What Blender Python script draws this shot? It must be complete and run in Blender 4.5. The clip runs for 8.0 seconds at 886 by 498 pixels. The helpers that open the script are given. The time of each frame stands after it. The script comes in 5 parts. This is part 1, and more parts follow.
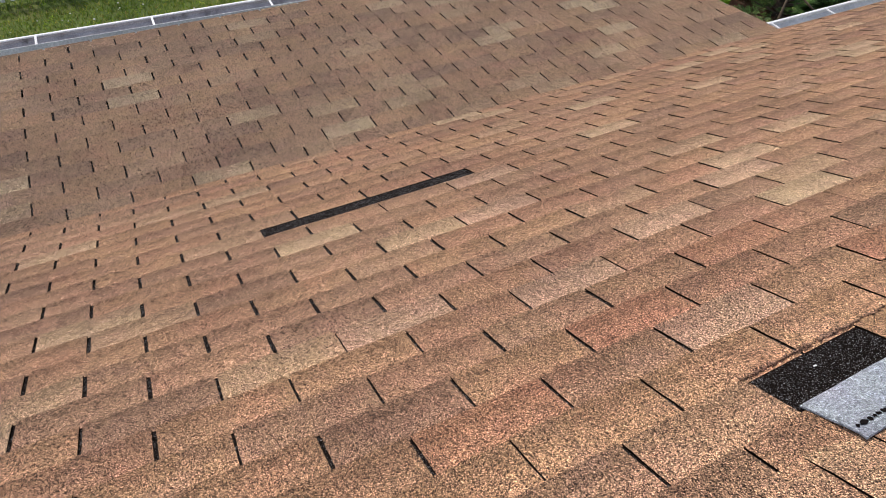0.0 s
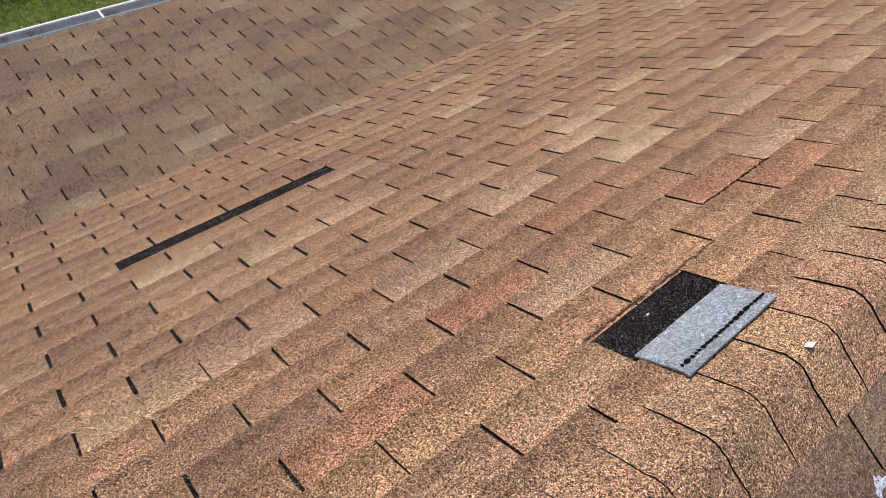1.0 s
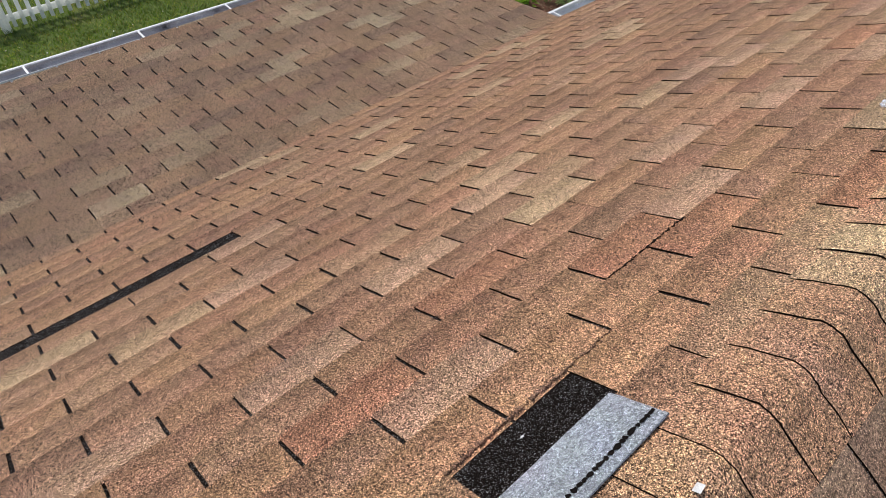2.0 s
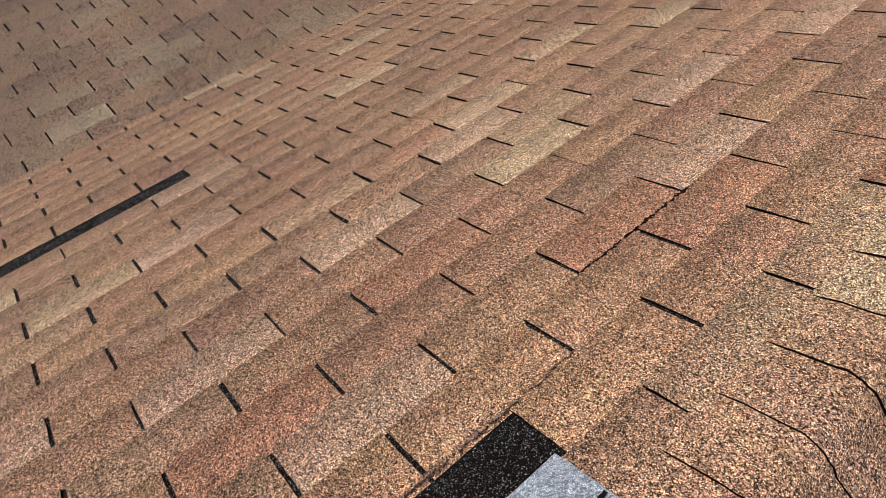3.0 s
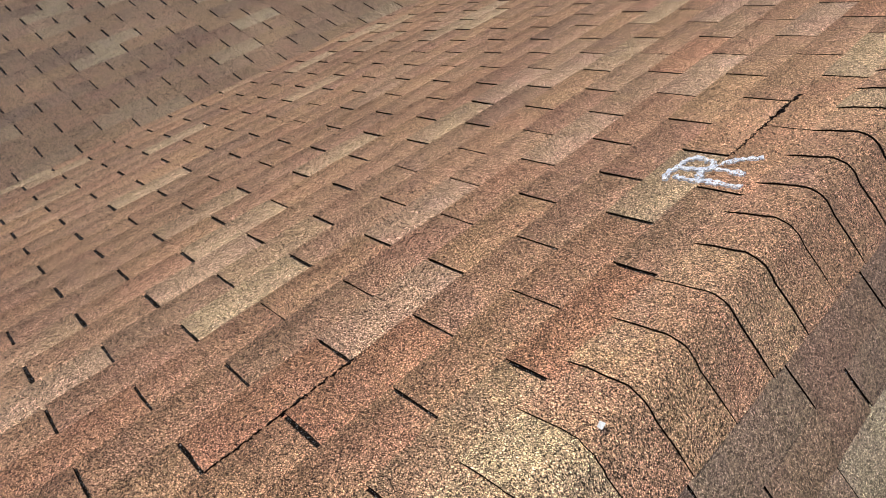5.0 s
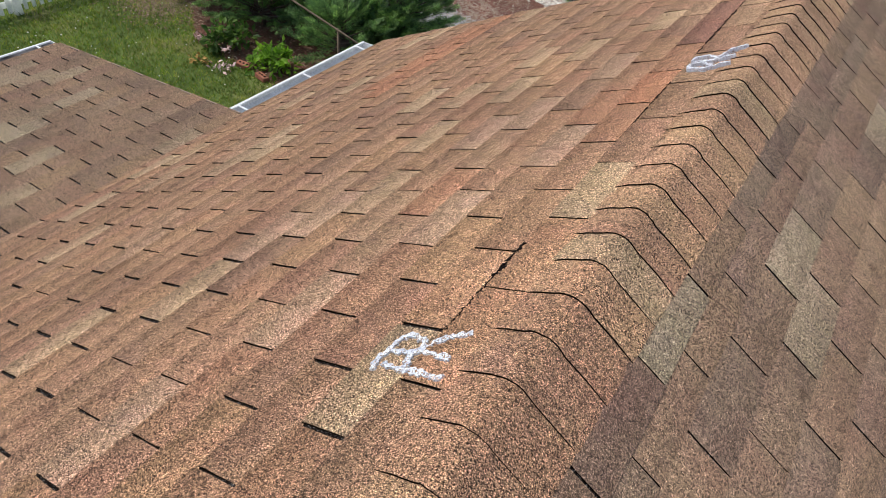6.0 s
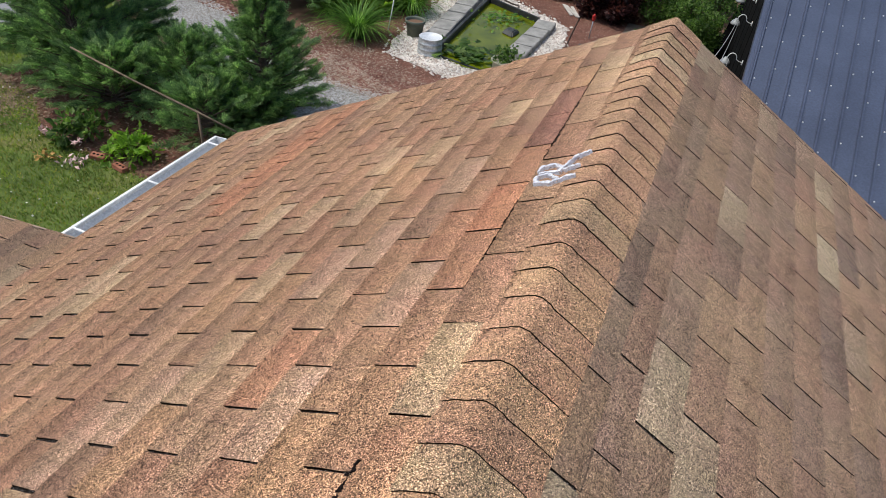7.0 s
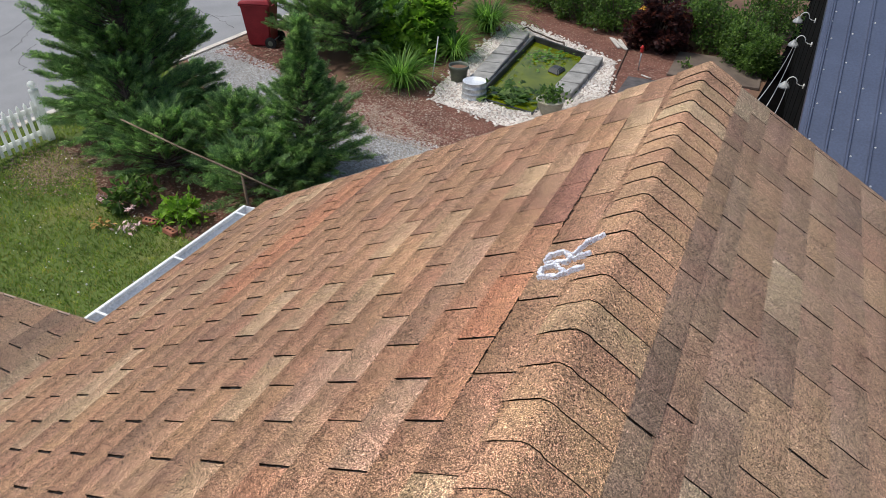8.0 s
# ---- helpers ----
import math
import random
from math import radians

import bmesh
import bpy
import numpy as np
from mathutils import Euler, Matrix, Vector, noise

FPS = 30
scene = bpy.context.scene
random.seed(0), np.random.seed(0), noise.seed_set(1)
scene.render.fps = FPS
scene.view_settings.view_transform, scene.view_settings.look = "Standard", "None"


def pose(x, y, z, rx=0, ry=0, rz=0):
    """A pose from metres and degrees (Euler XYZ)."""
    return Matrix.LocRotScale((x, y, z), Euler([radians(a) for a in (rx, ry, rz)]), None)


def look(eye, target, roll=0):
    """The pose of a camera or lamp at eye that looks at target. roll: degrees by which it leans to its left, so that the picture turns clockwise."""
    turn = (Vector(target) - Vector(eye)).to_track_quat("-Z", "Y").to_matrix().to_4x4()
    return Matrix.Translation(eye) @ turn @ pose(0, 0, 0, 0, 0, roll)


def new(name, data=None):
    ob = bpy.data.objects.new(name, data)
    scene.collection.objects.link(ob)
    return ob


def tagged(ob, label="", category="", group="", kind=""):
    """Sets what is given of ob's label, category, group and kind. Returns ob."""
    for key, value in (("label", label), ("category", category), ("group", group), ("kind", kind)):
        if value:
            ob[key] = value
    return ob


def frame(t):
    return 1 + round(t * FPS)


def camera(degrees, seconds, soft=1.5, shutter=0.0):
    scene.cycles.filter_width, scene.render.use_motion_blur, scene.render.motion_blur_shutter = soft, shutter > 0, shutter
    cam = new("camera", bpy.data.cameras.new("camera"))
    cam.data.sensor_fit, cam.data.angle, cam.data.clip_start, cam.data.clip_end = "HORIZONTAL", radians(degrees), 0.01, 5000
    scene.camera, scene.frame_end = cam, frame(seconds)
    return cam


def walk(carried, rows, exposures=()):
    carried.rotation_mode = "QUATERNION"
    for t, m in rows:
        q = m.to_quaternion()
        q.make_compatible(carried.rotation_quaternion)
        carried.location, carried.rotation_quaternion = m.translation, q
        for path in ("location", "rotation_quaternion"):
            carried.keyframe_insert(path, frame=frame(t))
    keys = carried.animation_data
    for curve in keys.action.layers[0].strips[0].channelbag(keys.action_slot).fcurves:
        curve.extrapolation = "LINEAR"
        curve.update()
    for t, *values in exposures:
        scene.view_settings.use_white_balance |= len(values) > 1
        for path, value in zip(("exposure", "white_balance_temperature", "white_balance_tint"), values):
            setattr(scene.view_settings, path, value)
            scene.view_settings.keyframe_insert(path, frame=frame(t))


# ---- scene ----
cam = camera(68.9, 8.0, 0.7)
PATH = [
    (0, (-0.026, -3.462, 4.704), (-1.165, -2.774, 3.21), 5.2),
    (0.5, (0.029, -3.423, 4.73), (-0.977, -2.587, 3.218), 8.4),
    (1, (0.023, -3.345, 4.742), (-0.917, -2.429, 3.232), 5.9),
    (1.5, (0.034, -3.169, 4.764), (-0.913, -2.15, 3.327), 3.5),
    (1.7, (0.039, -3.081, 4.747), (-0.947, -2.073, 3.328), 2.9),
    (2.8, (-0.114, -2.649, 4.582), (-0.931, -1.868, 2.931), 3.2),
    (3, (-0.11, -2.598, 4.579), (-0.942, -1.844, 2.924), 2.0),
    (3.5, (-0.03, -2.54, 4.557), (-0.866, -1.751, 2.92), 5.8),
    (4, (0.058, -2.461, 4.588), (-0.744, -1.569, 2.988), 9.7),
    (4.2, (0.064, -2.431, 4.6), (-0.779, -1.575, 3.001), 8.0),
    (5.3, (0.083, -1.842, 4.673), (-0.712, -0.797, 3.165), 5.1),
    (5.5, (0.111, -1.747, 4.69), (-0.702, -0.639, 3.237), 3.2),
    (5.6, (0.125, -1.697, 4.695), (-0.688, -0.549, 3.272), 3.9),
    (5.8, (0.167, -1.582, 4.708), (-0.602, -0.381, 3.305), 6.5),
    (6, (0.188, -1.516, 4.705), (-0.507, -0.227, 3.341), 8.2),
    (6.5, (0.16, -1.282, 4.742), (-0.412, 0.119, 3.435), 7.9),
    (7, (0.144, -1.087, 4.822), (-0.346, 0.409, 3.588), 7.5),
    (7.5, (0.178, -0.91, 4.83), (-0.355, 0.641, 3.686), 5.8),
    (8, (0.21, -0.709, 4.839), (-0.489, 0.765, 3.682), 0.7),
]

walk(cam, [(t, look(eye, target, roll)) for t, eye, target, roll in PATH], [(0.0, 0.11, 6600, 10), (1.5, 0.07, 6500, 8), (3.0, -0.05, 6500, 7), (4.0, -0.03, 6500, 6), (5.5, 0.07, 6450, 5), (7.0, 0.24, 6400, 6), (8.0, 0.27, 6400, 7)])

# ---- light ----
SUN_EL, SUN_AZ = 63.0, 250.0
world = bpy.data.worlds.new("sky")
scene.world = world
world.use_nodes = True
wn = world.node_tree
sky = wn.nodes.new("ShaderNodeTexSky")
sky.sky_type, sky.sun_disc = "NISHITA", False
sky.dust_density, sky.ozone_density = 3.5, 1.0
sky.sun_elevation, sky.sun_rotation = radians(SUN_EL), radians(SUN_AZ)
wn.links.new(sky.outputs[0], wn.nodes["Background"].inputs[0])
wn.nodes["Background"].inputs[1].default_value = 0.15
sun = new("sun", bpy.data.lights.new("sun", "SUN"))
sun.data.energy, sun.data.angle, sun.data.color = 2.0, radians(2.0), (1.0, 0.96, 0.90)
sun.matrix_world = look((10 * math.sin(radians(SUN_AZ)) * math.cos(radians(SUN_EL)), 10 * math.cos(radians(SUN_AZ)) * math.cos(radians(SUN_EL)), 10 * math.sin(radians(SUN_EL))), (0, 0, 0))

# ---- materials ----


def shader(name, rough=0.8, metal=0.0, spec=0.3):
    m = bpy.data.materials.new(name)
    m.use_nodes = True
    nt = m.node_tree
    b = nt.nodes["Principled BSDF"]
    b.inputs["Roughness"].default_value = rough
    b.inputs["Metallic"].default_value = metal
    b.inputs["Specular IOR Level"].default_value = spec
    return m, nt, b


def ramp(nt, fac, stops, constant=False):
    r = nt.nodes.new("ShaderNodeValToRGB")
    r.color_ramp.interpolation = "CONSTANT" if constant else "LINEAR"
    els = r.color_ramp.elements
    els[0].position, els[0].color = stops[0][0], (*stops[0][1], 1)
    els[1].position, els[1].color = stops[-1][0], (*stops[-1][1], 1)
    for p, c in stops[1:-1]:
        e = els.new(p)
        e.color = (*c, 1)
    nt.links.new(fac, r.inputs[0])
    return r.outputs[0]


def tex(nt, kind, scale, vec, detail=3.0, stretch=None):
    n = nt.nodes.new("ShaderNodeTex" + kind)
    n.inputs["Scale"].default_value = scale
    if kind == "Noise":
        n.inputs["Detail"].default_value = detail
    if stretch:
        mp = nt.nodes.new("ShaderNodeMapping")
        mp.inputs["Scale"].default_value = stretch
        nt.links.new(vec, mp.inputs[0])
        vec = mp.outputs[0]
    nt.links.new(vec, n.inputs["Vector"])
    return n


def mul(nt, a, b, fac=1.0, mode="MULTIPLY"):
    n = nt.nodes.new("ShaderNodeMix")
    n.data_type, n.blend_type = "RGBA", mode
    n.inputs[0].default_value = fac
    for v, s in ((a, n.inputs[6]), (b, n.inputs[7])):
        if isinstance(v, tuple):
            s.default_value = (*v, 1)
        else:
            nt.links.new(v, s)
    return n.outputs[2]


def bump(nt, b, height, strength, dist):
    n = nt.nodes.new("ShaderNodeBump")
    n.inputs["Strength"].default_value, n.inputs["Distance"].default_value = strength, dist
    nt.links.new(height, n.inputs["Height"])
    nt.links.new(n.outputs[0], b.inputs["Normal"])


def grey(v):
    return (v, v, v)


def granules(name, tab_stops, source, wear=1.0, graded=1.0, grain=1.0, butt=1.0, gain=1.36):
    """Mineral-granule asphalt shingle: a colour for each tab, granules of 1.5 mm, stains, and a tone that darkens
    towards the tab's lower end.
    """
    m, nt, b = shader(name, 0.92, 0.0, 0.25)
    pos = nt.nodes.new("ShaderNodeNewGeometry")
    p = pos.outputs["Position"]
    if source == "object":
        tone = ramp(nt, nt.nodes.new("ShaderNodeObjectInfo").outputs["Random"], tab_stops)
    elif source == "island":
        tone = ramp(nt, pos.outputs["Random Per Island"], tab_stops)
    else:
        tone = tab_stops
    v = tex(nt, "Voronoi", 580, p)
    sep = nt.nodes.new("ShaderNodeSeparateColor")
    nt.links.new(v.outputs["Color"], sep.inputs[0])
    gr = ramp(nt, sep.outputs[0], [(0.0, (0.05, 0.045, 0.04)), (0.2, (0.12, 0.11, 0.11)), (0.34, (0.66, 0.66, 0.66)), (0.6, (1.1, 1.05, 1.0)), (0.82, (1.6, 1.55, 1.42)), (0.92, (2.4, 2.45, 2.4)), (1.0, (3.2, 3.3, 3.3))])
    col = mul(nt, tone, gr, grain)
    col = mul(nt, col, ramp(nt, sep.outputs[1], [(0.0, (1.04, 0.98, 1.04)), (0.5, (1.0, 1.0, 1.0)), (1.0, (0.98, 1.02, 0.95))]))
    col = mul(nt, col, ramp(nt, v.outputs["Distance"], [(0.1, grey(1.27 * gain)), (0.35, grey(1.1 * gain)), (0.6, grey(0.64 * gain))]))
    v2 = tex(nt, "Voronoi", 270, p)
    sep2 = nt.nodes.new("ShaderNodeSeparateColor")
    nt.links.new(v2.outputs["Color"], sep2.inputs[0])
    col = mul(nt, col, ramp(nt, sep2.outputs[1], [(0.0, grey(0.62)), (0.5, grey(0.98)), (1.0, grey(1.42))]))
    n1 = tex(nt, "Noise", 2.2, p, 4)
    col = mul(nt, col, ramp(nt, n1.outputs[0], [(0.3, (0.8, 0.78, 0.78)), (0.7, (1.15, 1.15, 1.12))]))
    n2 = tex(nt, "Noise", 34, p, 4)
    col = mul(nt, col, ramp(nt, n2.outputs[0], [(0.3, (0.86, 0.84, 0.83)), (0.5, (1.0, 1.0, 1.0)), (0.75, (1.1, 1.09, 1.08))]), wear)
    n4 = tex(nt, "Noise", 13, p, 3)
    n5 = tex(nt, "Noise", 6.5, p, 3)
    col = mul(nt, col, ramp(nt, n5.outputs[0], [(0.3, (1.04, 0.975, 0.985)), (0.44, (1.01, 0.995, 1.0)), (0.56, (0.99, 1.005, 0.965)), (0.7, (1.0, 1.0, 1.05))]))
    n3 = tex(nt, "Noise", 9, p, 5)
    col = mul(nt, col, ramp(nt, n3.outputs[0], [(0.28, (0.68, 0.64, 0.63)), (0.38, (1.0, 1.0, 1.0))]), 0.6 * wear)
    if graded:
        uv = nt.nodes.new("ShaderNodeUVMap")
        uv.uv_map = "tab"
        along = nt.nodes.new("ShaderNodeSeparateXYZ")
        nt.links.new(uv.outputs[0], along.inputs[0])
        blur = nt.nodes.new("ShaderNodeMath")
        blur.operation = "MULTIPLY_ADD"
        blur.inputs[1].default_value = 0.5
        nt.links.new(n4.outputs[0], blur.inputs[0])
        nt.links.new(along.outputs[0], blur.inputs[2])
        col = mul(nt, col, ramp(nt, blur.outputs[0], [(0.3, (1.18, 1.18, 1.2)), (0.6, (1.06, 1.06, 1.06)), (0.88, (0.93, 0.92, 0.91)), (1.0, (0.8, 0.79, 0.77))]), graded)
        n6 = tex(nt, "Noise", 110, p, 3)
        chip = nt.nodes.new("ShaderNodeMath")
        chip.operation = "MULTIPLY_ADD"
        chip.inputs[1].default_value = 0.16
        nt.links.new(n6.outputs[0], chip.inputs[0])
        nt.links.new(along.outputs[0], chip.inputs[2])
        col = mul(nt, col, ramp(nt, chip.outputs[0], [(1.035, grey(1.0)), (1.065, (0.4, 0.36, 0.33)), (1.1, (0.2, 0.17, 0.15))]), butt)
    nt.links.new(col, b.inputs["Base Color"])
    b.inputs["Diffuse Roughness"].default_value = 1.0
    bump(nt, b, v.outputs["Distance"], 0.8, 0.0014)
    return m


BASE_TONES = [(0.0, (0.235, 0.138, 0.096)), (0.12, (0.265, 0.157, 0.105)), (0.3, (0.29, 0.17, 0.108)), (0.45, (0.305, 0.182, 0.115)), (0.6, (0.28, 0.158, 0.105)), (0.74, (0.295, 0.182, 0.123)), (0.84, (0.262, 0.146, 0.1)), (0.92, (0.325, 0.215, 0.145)), (1.0, (0.35, 0.245, 0.17))]
TONES = [(p, (0.267 + 1.1 * (c[0] * 1.02 - 0.286), 0.172 + 1.1 * (c[1] - 0.172), 0.112 + 1.1 * (c[2] * 0.93 - 0.105))) for p, c in BASE_TONES]
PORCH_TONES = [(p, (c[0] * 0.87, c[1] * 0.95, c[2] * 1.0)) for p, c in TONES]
# Same shingle as the main slope, greyed here for its skylit shade.
REAR_SHADE_TONES = [(p, (0.26 + 1.3 * (c[0] - 0.267), 0.188 + 1.3 * (c[1] - 0.172), 0.136 + 1.3 * (c[2] - 0.112))) for p, c in TONES]
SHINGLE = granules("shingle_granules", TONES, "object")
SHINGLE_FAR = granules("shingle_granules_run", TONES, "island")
RUST = granules("shingle_rust", (0.285, 0.157, 0.102), "plain")
PALE = granules("shingle_pale", (0.325, 0.217, 0.156), "plain")
ORANGE = granules("shingle_orange", (0.33, 0.168, 0.104), "plain")
PLUM = granules("shingle_plum", (0.205, 0.11, 0.083), "plain")
OCHRE = granules("shingle_ochre", (0.35, 0.212, 0.136), "plain")
CAPS = granules("cap_granules", [(0.0, (0.3, 0.182, 0.122)), (0.3, (0.325, 0.21, 0.135)), (0.6, (0.305, 0.186, 0.126)), (0.85, (0.33, 0.234, 0.15)), (1.0, (0.34, 0.258, 0.178))], "object", 1.0, 0)
MAT, mnt, mb = shader("asphalt_mat", 1.0, 0.0, 0.0)
mp_ = mnt.nodes.new("ShaderNodeNewGeometry").outputs["Position"]
mv = tex(mnt, "Voronoi", 800, mp_)
ms = mnt.nodes.new("ShaderNodeSeparateColor")
mnt.links.new(mv.outputs["Color"], ms.inputs[0])
mnt.links.new(ramp(mnt, ms.outputs[0], [(0.0, (0.006, 0.005, 0.0045)), (0.72, (0.012, 0.009, 0.008)), (0.88, (0.035, 0.028, 0.026)), (0.96, (0.16, 0.15, 0.15)), (1.0, (0.6, 0.6, 0.62))]), mb.inputs["Base Color"])
bump(mnt, mb, mv.outputs["Distance"], 0.9, 0.002)
WORN = granules("worn_butt", (0.15, 0.092, 0.064), "plain")
# Rear copy with lower gain: the slope's shade is put into its colour.
REAR_SHADE = granules("rear_shade_granules", REAR_SHADE_TONES, "object", 1.0, 0.5, 0.7, 0.3, 1.05)
REAR_SHADE_FAR = granules("rear_shade_granules_run", REAR_SHADE_TONES, "island", 1.0, 0.5, 0.7, 0.3, 1.05)
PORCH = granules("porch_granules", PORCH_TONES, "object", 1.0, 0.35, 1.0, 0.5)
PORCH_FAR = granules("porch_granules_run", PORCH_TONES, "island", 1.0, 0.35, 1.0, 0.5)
EDGE = bpy.data.materials.new("cut_asphalt_edge")
EDGE.use_nodes = True
EDGE.node_tree.nodes["Principled BSDF"].inputs["Base Color"].default_value = (0.010, 0.008, 0.007, 1)
EDGE.node_tree.nodes["Principled BSDF"].inputs["Roughness"].default_value = 1.0
EDGE.node_tree.nodes["Principled BSDF"].inputs["Specular IOR Level"].default_value = 0.0


def plain(name, stops, scale, rough=0.7, metal=0.0, bumps=0.0, fine=0.0, spec=0.3, stretch=None):
    m, nt, b = shader(name, rough, metal, spec)
    p = nt.nodes.new("ShaderNodeNewGeometry").outputs["Position"]
    n = tex(nt, "Noise", scale, p, 6, stretch)
    c = ramp(nt, n.outputs[0], stops)
    f = tex(nt, "Noise", fine or scale * 14, p, 4)
    c = mul(nt, c, ramp(nt, f.outputs[0], [(0.25, grey(0.72)), (0.75, grey(1.22))]))
    nt.links.new(c, b.inputs["Base Color"])
    if bumps:
        bump(nt, b, f.outputs[0], 0.6, bumps)
    return m


def speckled(name, stops, rough=0.85, bumps=0.004, scale=60):
    """Loose pieces: a tone for each piece, with some dirt over it."""
    m, nt, b = shader(name, rough, 0, 0.25)
    g = nt.nodes.new("ShaderNodeNewGeometry")
    c = ramp(nt, g.outputs["Random Per Island"], stops)
    f = tex(nt, "Noise", scale, g.outputs["Position"], 4)
    c = mul(nt, c, ramp(nt, f.outputs[0], [(0.3, grey(0.75)), (0.7, grey(1.15))]))
    n = tex(nt, "Noise", 1.3, g.outputs["Position"], 3)
    c = mul(nt, c, ramp(nt, n.outputs[0], [(0.3, grey(0.8)), (0.7, grey(1.15))]))
    nt.links.new(c, b.inputs["Base Color"])
    bump(nt, b, f.outputs[0], 0.4, bumps)
    return m


def leafy(name, stops):
    m, nt, b = shader(name, 0.55, 0, 0.3)
    g = nt.nodes.new("ShaderNodeNewGeometry")
    c = ramp(nt, g.outputs["Random Per Island"], stops)
    n = tex(nt, "Noise", 2.5, g.outputs["Position"], 3)
    c = mul(nt, c, ramp(nt, n.outputs[0], [(0.3, (0.7, 0.72, 0.7)), (0.7, (1.3, 1.25, 1.15))]))
    n = tex(nt, "Noise", 8.5, g.outputs["Position"], 2)
    c = mul(nt, c, ramp(nt, n.outputs[0], [(0.32, (0.6, 0.62, 0.66)), (0.68, (1.42, 1.38, 1.2))]))
    nt.links.new(c, b.inputs["Base Color"])
    thin, mix = nt.nodes.new("ShaderNodeBsdfTranslucent"), nt.nodes.new("ShaderNodeMixShader")
    nt.links.new(mul(nt, c, (1.15, 1.25, 0.85)), thin.inputs[0])
    mix.inputs[0].default_value = 0.55
    nt.links.new(b.outputs[0], mix.inputs[1])
    nt.links.new(thin.outputs[0], mix.inputs[2])
    nt.links.new(mix.outputs[0], nt.nodes["Material Output"].inputs[0])
    return m


FLAP = granules("shingle_back", (0.29, 0.32, 0.375), "plain", 0.2, 0, 0.3, 0, 1.12)
TAR = plain("tar", [(0.3, (0.006, 0.005, 0.005)), (0.7, (0.014, 0.011, 0.01))], 30, 0.9, 0, 0.002, 300, 0.04)
CHALK = plain("chalk", [(0.35, (0.55, 0.58, 0.68)), (0.6, (0.82, 0.84, 0.9))], 60, 0.95, 0, 0.001, 350)
cn = CHALK.node_tree
cg = tex(cn, "Voronoi", 420, cn.nodes.new("ShaderNodeNewGeometry").outputs["Position"])
cs = cn.nodes.new("ShaderNodeSeparateColor")
cn.links.new(cg.outputs["Color"], cs.inputs[0])
cn.links.new(ramp(cn, cs.outputs[0], [(0.0, grey(0.0)), (0.22, grey(0.0)), (0.36, grey(1.0)), (1.0, grey(1.0))]), cn.nodes["Principled BSDF"].inputs["Alpha"])
ALU = plain("painted_aluminium", [(0.3, grey(0.70)), (0.7, (0.82, 0.83, 0.84))], 6, 0.35, 0, 0, 0, 0.5)
ALU_IN = plain("grey_gutter_inside", [(0.3, (0.5, 0.51, 0.52)), (0.7, (0.68, 0.69, 0.7))], 5, 0.5, 0, 0, 80)
DEBRIS = plain("gutter_silt", [(0.3, (0.08, 0.075, 0.075)), (0.42, (0.36, 0.34, 0.35)), (0.7, (0.52, 0.5, 0.51))], 7, 0.95, 0, 0.01, 120)
VINYL = plain("white_vinyl", [(0.3, grey(0.82)), (0.7, grey(0.9))], 3, 0.4, 0, 0, 0, 0.5)
vn = VINYL.node_tree
glow, blend = vn.nodes.new("ShaderNodeBsdfTranslucent"), vn.nodes.new("ShaderNodeMixShader")
glow.inputs[0].default_value = (0.93, 0.94, 0.91, 1)
blend.inputs[0].default_value = 0.6
vn.links.new(vn.nodes["Principled BSDF"].outputs[0], blend.inputs[1])
vn.links.new(glow.outputs[0], blend.inputs[2])
vn.links.new(blend.outputs[0], vn.nodes["Material Output"].inputs[0])
SIDING = plain("siding", [(0.3, (0.5, 0.48, 0.42)), (0.7, (0.58, 0.56, 0.5))], 3, 0.6)
DRIP = plain("drip_edge", [(0.3, (0.26, 0.185, 0.135)), (0.7, (0.36, 0.26, 0.195))], 8, 0.6)

# ---- builders ----


